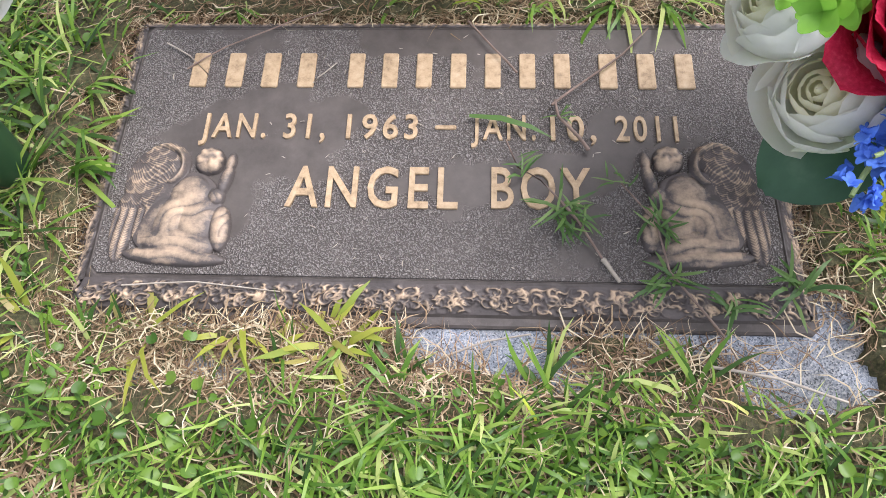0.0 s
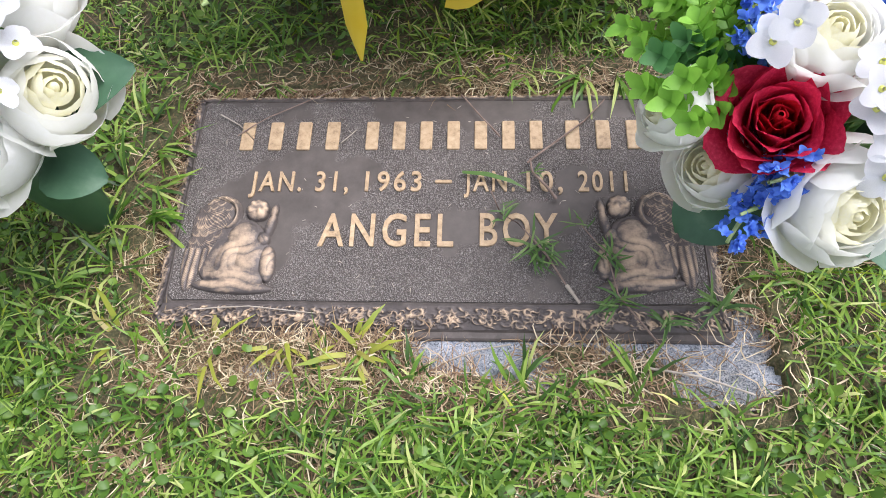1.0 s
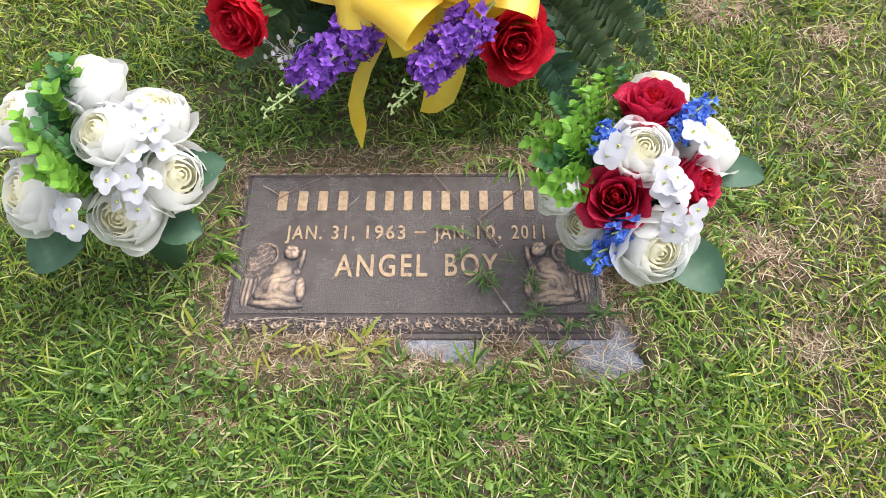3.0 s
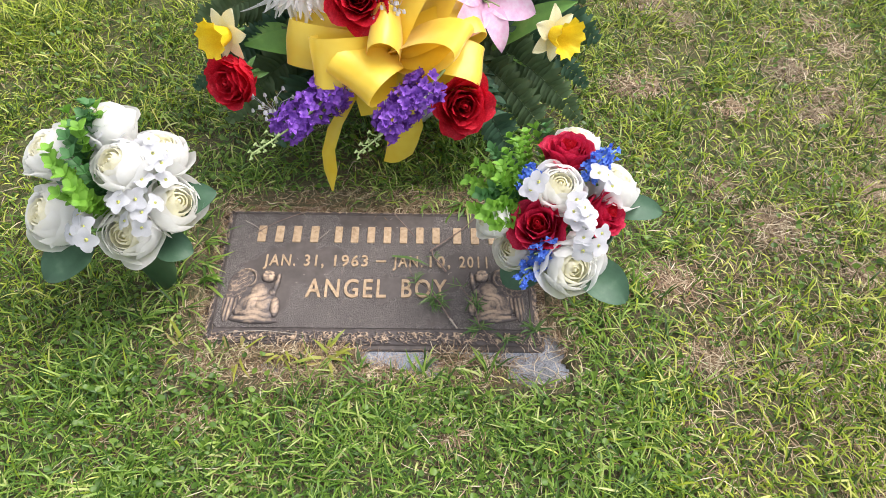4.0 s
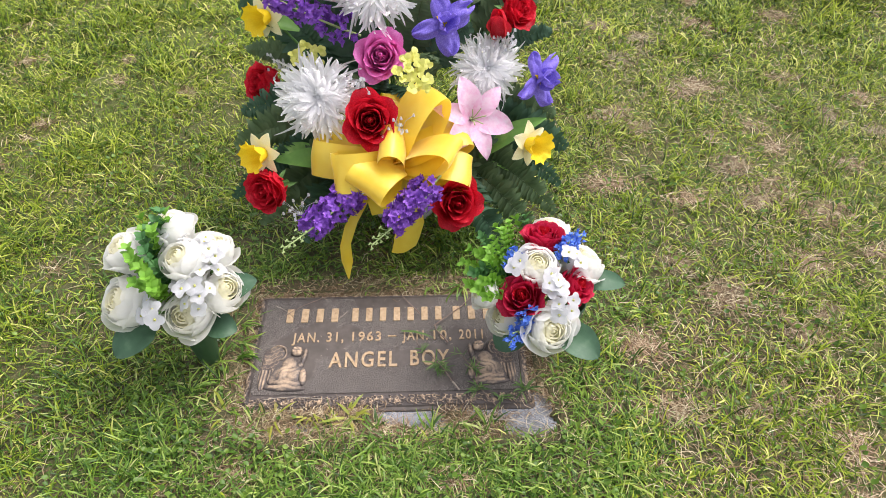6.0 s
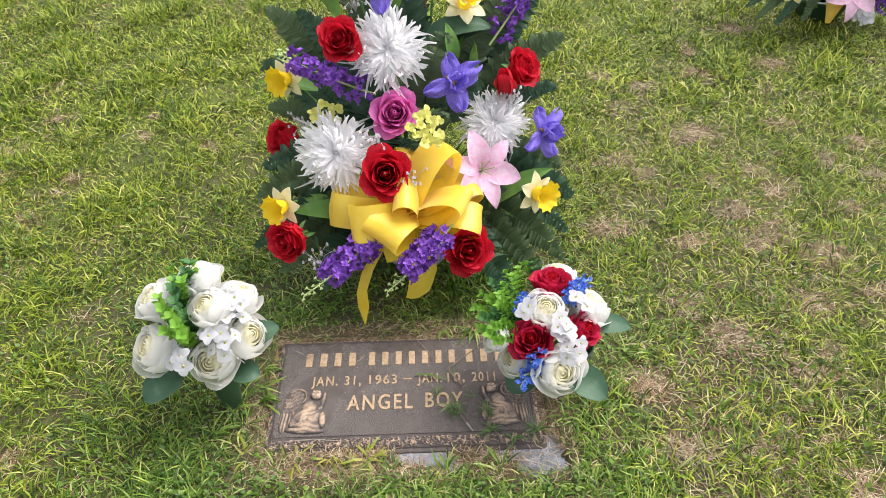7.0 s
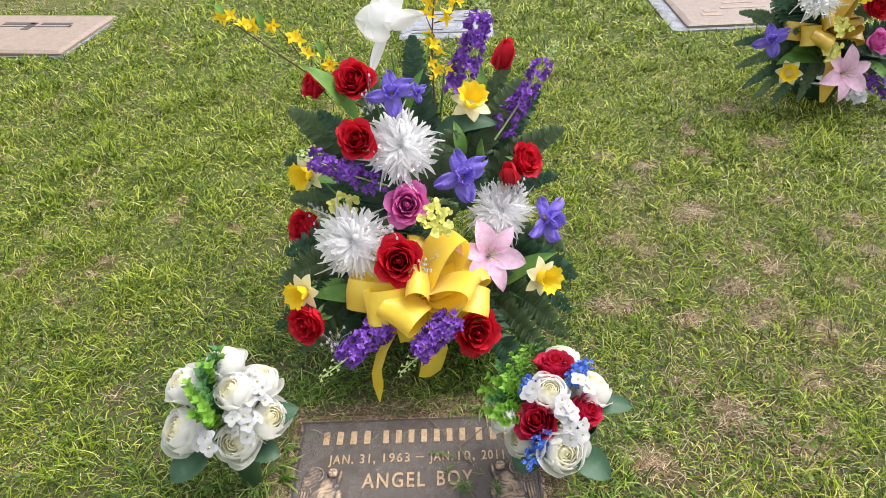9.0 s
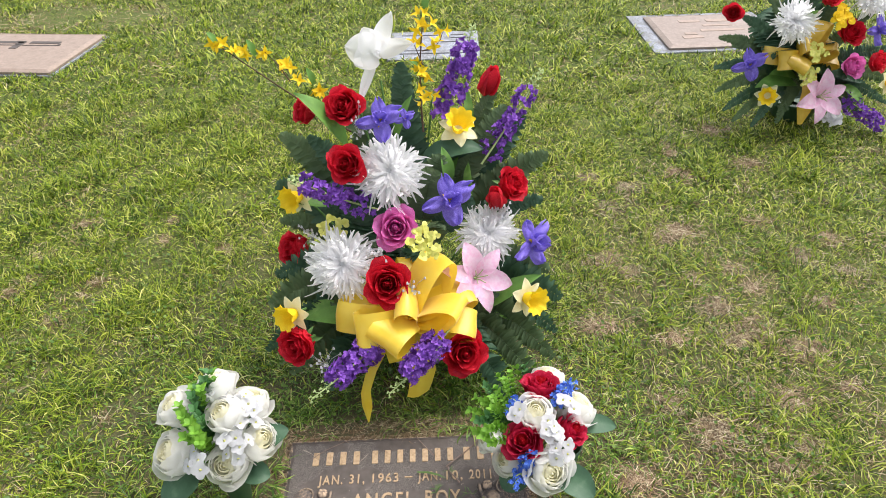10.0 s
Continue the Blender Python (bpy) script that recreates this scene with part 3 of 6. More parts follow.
def angel_height(U, V):
    """A kneeling winged figure: swelling forms, feathers and folds, in a unit square with V up."""
    x, y = U * 720, (1 - V) * 720
    forms = [(430, 430, 200, 240, 8, 0.4), (300, 400, 130, 220, 14, 0.42), (215, 250, 135, 190, -6, 0.36), (255, 130, 115, 100, 0, 0.42), (120, 480, 62, 200, 2, 0.42),
             (520, 125, 80, 78, 0, 0.9), (548, 150, 50, 52, 0, 1.0), (640, 140, 26, 60, 8, 0.65), (625, 240, 32, 95, 14, 0.7), (590, 330, 46, 50, 0, 0.65),
             (450, 330, 110, 120, 20, 0.85), (390, 430, 90, 190, 24, 0.8), (500, 440, 110, 150, -8, 0.8), (640, 500, 55, 120, -4, 0.85),
             (430, 580, 200, 80, 6, 0.78), (420, 650, 270, 46, 3, 0.7)]
    H = np.zeros_like(x)
    for cx, cy, rx, ry, a, h in forms:
        ca, sa = math.cos(math.radians(a)), math.sin(math.radians(a))
        dx, dy = x - cx, y - cy
        q = ((dx * ca + dy * sa) / rx) ** 2 + ((-dx * sa + dy * ca) / ry) ** 2
        H = np.maximum(H, h * np.sqrt(np.clip(1 - q, 0, 1)))
    wing = (x < 360 - 0.42 * (y - 150)) & (y < 690)
    crest = np.hypot((x - 265) / 1.05, y - 165)
    H = np.maximum(H, np.where((y < 260) & (x > 130), 0.8 * np.exp(-((crest - 118) / 17) ** 2) * np.clip((x - 120) / 160, 0.15, 1), 0))
    plume = (x + 10 * np.sin(y * 0.012)) / 43
    quill = np.where(y > 400, 0.2 * np.sqrt(np.abs(np.sin(np.pi * plume))) - 0.14, 0.0)
    xs, ys = x + 16 * np.sin(y * 0.03), y + 18 * np.sin(x * 0.025) + 0.25 * x
    row = np.floor((ys - 120) / 58)
    ux, uy = np.mod(xs + 31 * np.mod(row, 2), 62) / 62 - 0.5, np.mod(ys - 120, 58) / 58
    tip = uy - 0.95 * np.sqrt(np.clip(1 - (1.9 * ux) ** 2, 0, 1))
    barb = 0.05 * np.sin((xs - ys) * 0.42)
    quill = np.where(y <= 400, 0.07 * np.exp(-(tip / 0.2) ** 2) - 0.03 + barb, quill + 0.04 * np.sin((y + np.abs(np.mod(plume, 1) - 0.5) * 40) * 0.45))
    turn = np.arctan2(y + 60, x - 300) + 0.3 * wave(x / 720, y / 720, 9, 71)
    reach = np.hypot(x - 395, y - 215) / 500
    drape = np.sqrt(np.abs(np.sin(turn * 15.0 + 2.5 * np.sin(reach * 5))))
    hem = np.sqrt(np.abs(np.sin((y - 0.12 * x + 14 * np.sin(x * 0.018)) * 0.05)))
    fold = (0.55 + 0.6 * wave(x / 720, y / 720, 11, 75)) * np.where(y < 560, 0.17 * drape - 0.11, 0.15 * hem - 0.09) * np.clip(reach * 3, 0, 1)
    fold = fold * ((y > 235) & (x > 220))
    hair = 0.09 * wave(x / 30, y / 30, 2.2, 76) * ((y < 160) & (x > 400) & (x < 600))
    H = np.where(H > 0.05, H, 0)
    base = H.copy()
    detail = np.where(wing, quill, fold) + hair
    H = np.clip(H + np.where(base > 0.12, detail, 0), 0, 1.2)
    # Second value: tan wear on high places, plus crease shade painted in by detail.
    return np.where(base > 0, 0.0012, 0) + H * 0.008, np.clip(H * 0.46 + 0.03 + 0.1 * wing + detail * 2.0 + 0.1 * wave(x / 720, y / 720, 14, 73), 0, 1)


def angel(m, mirrored, label):
    sgn = -1 if mirrored else 1
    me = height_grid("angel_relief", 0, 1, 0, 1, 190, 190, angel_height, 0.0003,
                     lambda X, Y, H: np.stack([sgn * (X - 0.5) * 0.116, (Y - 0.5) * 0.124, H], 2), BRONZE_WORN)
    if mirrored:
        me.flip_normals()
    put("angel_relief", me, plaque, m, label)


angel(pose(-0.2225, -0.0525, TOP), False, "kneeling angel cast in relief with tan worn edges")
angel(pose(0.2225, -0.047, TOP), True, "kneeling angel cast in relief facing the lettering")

# ---- artificial flowers: petals and their materials ----
RED = cloth("red_silk", [(0.25, (0.46, 0.008, 0.02)), (0.55, (0.68, 0.018, 0.04)), (0.8, (0.82, 0.07, 0.09))], 0.5, 0.38, scale=40)
RED_CORE = cloth("red_silk_heart", [(0.3, (0.42, 0.007, 0.016)), (0.7, (0.6, 0.014, 0.03))], 0.5, 0.3)
CRIMSON = cloth("crimson_silk", [(0.25, (0.4, 0.01, 0.04)), (0.55, (0.58, 0.022, 0.07)), (0.8, (0.7, 0.07, 0.13))], 0.55, 0.4, scale=40)
PINK = cloth("magenta_silk", [(0.25, (0.76, 0.14, 0.48)), (0.55, (0.84, 0.25, 0.6)), (0.85, (0.85, 0.36, 0.66))], 0.55, 0.35)
PINK_CORE = cloth("magenta_silk_heart", [(0.3, (0.76, 0.13, 0.47)), (0.7, (0.84, 0.25, 0.6))], 0.55, 0.35)
CREAM = cloth("cream_silk", [(0.25, (0.87, 0.87, 0.82)), (0.6, (0.89, 0.89, 0.86)), (0.85, (0.9, 0.9, 0.88))], 0.7, 0.64, scale=25, fold=0.1)
CREAM_CORE = cloth("cream_silk_heart", [(0.3, (0.86, 0.84, 0.62)), (0.7, (0.89, 0.87, 0.74))], 0.65, 0.58, fold=0.08)
WHITE = cloth("white_silk", [(0.3, (0.64, 0.65, 0.67)), (0.7, (0.73, 0.74, 0.75))], 0.7, 0.5, fold=0.08)
MUM = cloth("chrysanthemum_silk", [(0.3, (0.93, 0.93, 0.93)), (0.7, (0.97, 0.97, 0.97))], 0.7, 0.72, fold=0.05)
VIOLET = cloth("violet_silk", [(0.25, (0.13, 0.04, 0.3)), (0.55, (0.25, 0.09, 0.5)), (0.85, (0.44, 0.24, 0.75))], 0.6, 0.2, scale=90)
IRIS = cloth("iris_silk", [(0.25, (0.12, 0.07, 0.48)), (0.55, (0.23, 0.17, 0.65)), (0.85, (0.44, 0.38, 0.82))], 0.6, 0.3, scale=45)
BLUE = cloth("blue_silk", [(0.3, (0.05, 0.13, 0.6)), (0.7, (0.16, 0.32, 0.82))], 0.6, 0.25)
YELLOW = cloth("yellow_silk", [(0.25, (0.8, 0.5, 0.006)), (0.6, (0.88, 0.66, 0.02)), (0.9, (0.9, 0.74, 0.08))], 0.6, 0.25)
PALE_YELLOW = cloth("pale_yellow_silk", [(0.25, (0.75, 0.72, 0.35)), (0.7, (0.86, 0.84, 0.62))], 0.6, 0.25)
LIME_YELLOW = cloth("lime_yellow_silk", [(0.25, (0.6, 0.62, 0.1)), (0.7, (0.78, 0.78, 0.26))], 0.6, 0.25)
LILY = cloth("lily_silk", [(0.25, (0.84, 0.42, 0.64)), (0.55, (0.89, 0.62, 0.77)), (0.85, (0.92, 0.8, 0.87))], 0.6, 0.4, scale=14)
LEAF = cloth("broad_leaf", [(0.25, (0.07, 0.17, 0.03)), (0.6, (0.14, 0.3, 0.06)), (0.85, (0.26, 0.42, 0.11))], 0.5, 0.2, scale=20)
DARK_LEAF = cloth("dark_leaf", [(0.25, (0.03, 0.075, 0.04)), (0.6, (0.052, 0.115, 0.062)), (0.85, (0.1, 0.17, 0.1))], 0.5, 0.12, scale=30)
FERN = cloth("fern_leaf", [(0.25, (0.05, 0.09, 0.038)), (0.6, (0.1, 0.16, 0.068)), (0.85, (0.2, 0.25, 0.125))], 0.55, 0.15, scale=14)
SPRIG = cloth("sprig_leaf", [(0.25, (0.1, 0.26, 0.03)), (0.6, (0.22, 0.45, 0.05)), (0.85, (0.36, 0.58, 0.1))], 0.5, 0.3, scale=25)
SPRIG_DARK = cloth("sprig_leaf_dark", [(0.25, (0.04, 0.13, 0.04)), (0.6, (0.08, 0.22, 0.06)), (0.85, (0.15, 0.32, 0.08))], 0.5, 0.25, scale=25)
STEM = cloth("stem", [(0.3, (0.05, 0.14, 0.03)), (0.7, (0.12, 0.24, 0.06))], 0.5, 0.0)
PALE_STEM = cloth("pale_stem", [(0.3, (0.3, 0.42, 0.14)), (0.7, (0.45, 0.55, 0.25))], 0.5, 0.1)
TWIG = cloth("twig", [(0.3, (0.05, 0.03, 0.02)), (0.7, (0.12, 0.075, 0.05))], 0.8, 0.0)

m, n, l, p = shader("satin_ribbon")
c = ramp(n, l, grain(n, l, 12, 3), [(0.3, (0.85, 0.6, 0.03)), (0.7, (0.92, 0.73, 0.09))])
l.new(c, p.inputs["Base Color"])
p.inputs["Roughness"].default_value, p.inputs["Sheen Weight"].default_value, p.inputs["Anisotropic"].default_value = 0.3, 0.3, 0.5
bump(n, l, p, grain(n, l, 90, 3), 0.12, 0.002)
thin(n, l, p, c, 0.42)
RIBBON = m
m, n, l, p = shader("gold_ribbon")
c = ramp(n, l, grain(n, l, 12, 3), [(0.3, (0.55, 0.35, 0.02)), (0.7, (0.78, 0.56, 0.1))])
l.new(c, p.inputs["Base Color"])
p.inputs["Roughness"].default_value, p.inputs["Anisotropic"].default_value = 0.28, 0.5
bump(n, l, p, grain(n, l, 90, 3), 0.12, 0.002)
thin(n, l, p, c, 0.2)
GOLD_RIBBON = m
m, n, l, p = shader("white_plastic")
l.new(ramp(n, l, grain(n, l, 18, 5), [(0.3, (0.62, 0.62, 0.6)), (0.7, (0.78, 0.78, 0.77))]), p.inputs["Base Color"])
p.inputs["Roughness"].default_value = 0.4
WHITE_PLASTIC = m
m, n, l, p = shader("green_plastic")
l.new(ramp(n, l, grain(n, l, 18, 5), [(0.3, (0.02, 0.06, 0.025)), (0.7, (0.035, 0.09, 0.04))]), p.inputs["Base Color"])
p.inputs["Roughness"].default_value = 0.45
GREEN_PLASTIC = m

rng = np.random.RandomState(77)


def petal(L, W, e0, e1, cup=0.3, k=0.75, m_=0.5, ruffle=0.0, nu=6, nv=5, base=0.12, r0=0.0, z0=0.0, phase=0.0, roll=0.0):
    """A petal from the axis outwards along +x: elevation goes from e0 to e1 degrees, width W, cupped across."""
    s = 1 - (1 - np.linspace(0, 1, nu + 1)) ** 1.7
    turn = np.clip(s / 0.65, 0, 1) if roll else s
    e = np.radians(e0 + (e1 - e0) * turn + roll * np.clip((s - 0.65) / 0.35, 0, 1))
    step = L * np.diff(s)
    r = r0 + np.concatenate([[0], np.cumsum(np.cos((e[1:] + e[:-1]) / 2) * step)])
    z = z0 + np.concatenate([[0], np.cumsum(np.sin((e[1:] + e[:-1]) / 2) * step)])
    w = W / 2 * np.maximum(np.sin(np.pi * np.clip(s, 0, 0.985) ** k) ** m_, base * (1 - s))
    v = np.linspace(-1, 1, nv)
    S, V = np.meshgrid(s, v, indexing="ij")
    up = cup * w[:, None] * V ** 2
    wob = ruffle * L * (np.sin(V * 5 + S * 4 + phase) + 0.5 * np.sin(V * 11 - S * 7 + phase * 2)) * S ** 2
    X = r[:, None] - np.sin(e)[:, None] * (up + wob)
    Z = z[:, None] + np.cos(e)[:, None] * (up + wob)
    Y = V * w[:, None]
    P = np.stack([X, Y, Z], 2).reshape(-1, 3)
    i = (np.arange(nu)[:, None] * nv + np.arange(nv - 1)[None]).ravel()
    return P, np.stack([i, i + 1, i + nv + 1, i + nv], 1)


def spun(piece, deg, tilt=0.0):
    P, F = piece
    a = math.radians(deg)
    R = np.array([[math.cos(a), -math.sin(a), 0], [math.sin(a), math.cos(a), 0], [0, 0, 1]])
    return P @ R.T, F


def moved(piece, m):
    P, F = piece
    M = np.array(m)
    return P @ M[:3, :3].T + M[:3, 3], F


def joined(name, pieces, material):
    """One mesh from pieces (array of places, array of corners)."""
    verts, faces, o = [], [], 0
    for P, F in pieces:
        verts.append(P)
        faces += [tuple(int(q) + o for q in f if q >= 0) for f in F]
        o += len(P)
    return mesh_of(name, np.concatenate(verts), faces, material)


def tube(points, radius, sides=6, taper=1.0):
    """A round stem along the points."""
    pts = [Vector(q) for q in points]
    n_ = len(pts)
    P, F = [], []
    for i, q in enumerate(pts):
        d = (pts[min(i + 1, n_ - 1)] - pts[max(i - 1, 0)]).normalized()
        a = d.orthogonal().normalized()
        b = d.cross(a)
        rad = radius * (1 + (taper - 1) * i / (n_ - 1))
        P += [tuple(q + rad * (math.cos(t) * a + math.sin(t) * b)) for t in [2 * math.pi * j / sides for j in range(sides)]]
    for i in range(n_ - 1):
        for j in range(sides):
            F.append((i * sides + j, i * sides + (j + 1) % sides, (i + 1) * sides + (j + 1) % sides, (i + 1) * sides + j))
    return np.array(P), np.array(F)


def bend(a, b, sag, n_=8):
    """Points of an arc from a to b, bowed by the vector sag."""
    a, b, sag = Vector(a), Vector(b), Vector(sag)
    return [a.lerp(b, t) + sag * (4 * t * (1 - t)) for t in [i / (n_ - 1) for i in range(n_)]]


def facing(pos, normal, size=1.0, spin=0.0):
    """Pose with local z along normal."""
    q = Vector(normal).normalized().to_track_quat("Z", "Y").to_matrix().to_4x4()
    return Matrix.Translation(pos) @ q @ pose(0, 0, 0, 0, 0, spin) @ Matrix.Scale(size, 4)


MESHES = {}


def once(key, make):
    if key not in MESHES:
        MESHES[key] = make()
    return MESHES[key]


# ---- kinds of flowers, built for a diameter of 1 and scaled ----
def shell(R, half, th0, th1, flare, dz, ruffle, phase, nu=7, nv=9):
    """A cupped petal on a sphere of radius R, half degrees to each side, from th0 up to a flared rim at th1 off the axis."""
    U, V = np.meshgrid(np.linspace(0, 1, nu + 1), np.linspace(-1, 1, nv), indexing="ij")
    rim = th1 + 20 * np.abs(V) ** 4 + 4 * np.sin(3 * V + phase) + 2 * np.sin(9 * V + phase * 3)
    th = np.radians(th0 + (rim - th0) * U)
    a = np.radians(half) * V * (0.5 + 0.5 * np.sin(np.pi / 2 * np.clip(U * 1.6, 0, 1)))
    f = flare * np.clip((U - 0.55) / 0.45, 0, 1) ** 2 * (1 + 0.5 * np.sin(2.3 * V + phase * 2))
    rad = R * (1 + 0.06 * V + ruffle * np.sin(V * 5 + phase) * U ** 2)
    rr = rad * np.sin(th) + f
    P = np.stack([rr * np.cos(a), rr * np.sin(a), rad * np.cos(th) + dz - 0.35 * f], 2).reshape(-1, 3)
    i = (np.arange(nu)[:, None] * nv + np.arange(nv - 1)[None]).ravel()
    return P, np.stack([i, i + 1, i + nv + 1, i + nv], 1)


def layer(R, count, half, th1, dz, flare, seed):
    rr = np.random.RandomState(seed)
    return [spun(shell(R * rr.uniform(0.96, 1.04), half, 150, th1 + rr.uniform(-5, 5), flare, dz, 0.03, seed + i * 1.7), i * 360 / count + seed * 50 + rr.uniform(-10, 10)) for i in range(count)]


def rose(parent, pos, normal, size, colours=("RED", RED, RED_CORE), spin=0.0, closed=0.0, label=""):
    tag, outer, core = colours

    def heart():
        pieces = []
        for i in range(7):
            f = i / 6
            pieces.append(spun(petal(0.46 - 0.02 * f, 0.2 + 0.16 * f, 86 - 14 * f, 99 - 5 * f, 0.9 - 0.2 * f, k=0.6, m_=0.35, nu=8, nv=7, r0=0.004 + 0.014 * i, z0=-0.03, roll=-18 - 14 * f, phase=i), i * 137))
        pieces.append(tube([(0, 0, 0.05), (0, 0, 0.34), (0, 0, 0.41), (0, 0, 0.43)], 0.06, 10, 0.3))
        return joined("rose_heart", pieces, core)

    def middle():
        rr = np.random.RandomState(5)
        pieces = []
        for i in range(10):
            f = i / 9
            pieces.append(spun(petal(0.47 + 0.02 * f, 0.46 + 0.16 * f, 58 - 24 * f, 97 - 14 * f, 0.6 - 0.06 * f, k=0.58, m_=0.36, ruffle=0.015, nu=9, nv=9, r0=0.06 + 0.05 * f, z0=-0.03 - 0.03 * f, roll=-26 - 30 * f, phase=i * 1.7), i * 137.5 + rr.uniform(-12, 12)))
        return joined("rose", pieces, outer)

    def outer_petal(i):
        return joined("petal", [petal(0.53, 0.66, 20 - 4 * i, 76 - 8 * i, 0.42, k=0.55, m_=0.36, ruffle=0.025, nu=10, nv=9, r0=0.06, z0=-0.07 - 0.01 * i, roll=-62 - 10 * i, phase=i * 2.1)], outer)

    if tag == "CREAM":
        def heart():
            return joined("rose_heart", [tube([(0, 0, 0.05), (0, 0, 0.22), (0, 0, 0.27), (0, 0, 0.285)], 0.06, 10, 0.05)] + layer(0.09, 3, 75, 32, 0.2, 0.0, 5) + layer(0.15, 3, 72, 36, 0.175, 0.01, 6) + layer(0.215, 4, 60, 41, 0.135, 0.02, 7), core)

        def middle():
            return joined("rose", layer(0.285, 4, 64, 42, 0.08, 0.015, 8) + layer(0.35, 4, 66, 46, 0.035, 0.02, 9), outer)

        def outer_petal(i):
            return joined("petal", [shell(0.41, 58, 150, 52 + 9 * i, 0.02 + 0.045 * i, -0.008 * i, 0.035, i * 2.1, 10, 13)], outer)

    pos = Vector(pos) - Vector(normal).normalized() * (0.34 * size)
    flower = put("rose", once((tag, "mid"), middle), parent, facing(pos, normal, size, spin), label)
    put("heart", once((tag, "heart"), heart), flower)
    for i in range(6):
        put("petal", once((tag, "outer", i % 3), lambda: outer_petal(i % 3)), flower, pose(0, 0, -0.015 * (i % 2), 0, closed * (-8 if tag == "CREAM" else -25), i * 60 + 11 * (i % 3)))
    put("calyx", once((tag, "sepal"), lambda: joined("calyx", [spun(petal(0.3, 0.1, -25, -60, 0.3, m_=0.9, r0=0.03, z0=-0.05), i * 72) for i in range(5)] + [tube([(0, 0, 0.05), (0, 0, -0.15), (0, 0, -0.3)], 0.05)], STEM)), flower)
    return flower


def mum(parent, pos, normal, size, spin=0.0, label="spider-petalled white chrysanthemum"):
    def build():
        rr = np.random.RandomState(9)
        pieces = []
        for i in range(260):
            f = (i / 259) ** 0.6
            L = 0.22 + 0.34 * f + rr.uniform(-0.08, 0.07)
            e0 = 52 - 50 * f + rr.uniform(-10, 10)
            curl = 35 if f < 0.45 else rr.choice([150, 110, 60, 10, -60])
            P, F = petal(L, 0.05 + 0.02 * rr.rand(), e0, e0 - 14 * f, 0.5, k=0.8, m_=0.4, nu=7, nv=3, base=0.5, r0=0.012 + 0.03 * f, z0=0.05 * (1 - f), roll=curl)
            far = np.hypot(P[:, 0], P[:, 2])
            P[:, 1] += rr.uniform(-1.3, 1.3) * far ** 2
            pieces.append(spun((P, F), i * 137.5 + rr.uniform(-10, 10)))
        pieces.append(tube([(0, 0, -0.06), (0, 0, 0.0), (0, 0, 0.06), (0, 0, 0.1)], 0.16, 14, 0.02))
        return joined("chrysanthemum", pieces, MUM)
    return put("chrysanthemum", once("mum", build), parent, facing(pos, normal, size, spin), label)


def lily(parent, pos, normal, size, spin=0.0):
    f = put("lily", once("lily", lambda: joined("lily", [tube([(0, 0, 0.02), (0, 0, -0.1), (0, 0, -0.3)], 0.05, taper=0.5)], STEM)), parent, facing(pos, normal, size, spin), "pale pink open lily")
    for i in range(6):
        put("petal", once(("lily", i % 2), lambda: joined("petal", [petal(0.64, 0.36 if i % 2 else 0.28, 52, -28, 0.3, k=0.85, m_=0.85, ruffle=0.02, nu=9, nv=5, base=0.3, r0=0.02)], LILY)), f, pose(0, 0, 0, 0, 0, i * 60))
    put("stamen_ring", once("stamen", lambda: joined("stamen_ring", [spun((tube([(0.01, 0, 0), (0.05, 0, 0.18), (0.12, 0, 0.3)], 0.008)), i * 60 + 20) for i in range(6)], PALE_STEM)), f)
    return f


def daffodil(parent, pos, normal, size, spin=0.0):
    f = put("daffodil", once("dafstem", lambda: joined("daffodil", [tube([(0, 0, 0.02), (0, 0, -0.15), (0.02, 0, -0.35)], 0.03)], STEM)), parent, facing(pos, normal, size, spin), "yellow daffodil with pale outer petals")
    for i in range(6):
        put("petal", once(("daf", i % 2), lambda: joined("petal", [petal(0.5, 0.34, 18 - 8 * (i % 2), -10, 0.15, k=0.75, m_=0.7, ruffle=0.04, nu=6, nv=5, base=0.2)], PALE_YELLOW)), f, pose(0, 0, 0, 0, 0, i * 60))

    def cup():
        P, F, N = [], [], 28
        for j, (rad, z) in enumerate([(0.09, 0.0), (0.13, 0.1), (0.16, 0.22), (0.2, 0.3), (0.27, 0.35)]):
            for i in range(N):
                a = 2 * math.pi * i / N
                fr = 1 + 0.13 * (j / 4) ** 2 * math.sin(a * 9)
                P.append((rad * fr * math.cos(a), rad * fr * math.sin(a), z + 0.03 * (j / 4) ** 2 * math.cos(a * 9)))
        for j in range(4):
            for i in range(N):
                F.append((j * N + i, j * N + (i + 1) % N, (j + 1) * N + (i + 1) % N, (j + 1) * N + i))
        return joined("trumpet", [(np.array(P), np.array(F))], YELLOW)
    put("trumpet", once("cup", cup), f, Matrix.Scale(1.25, 4), label="ruffled deep yellow trumpet")
    return f


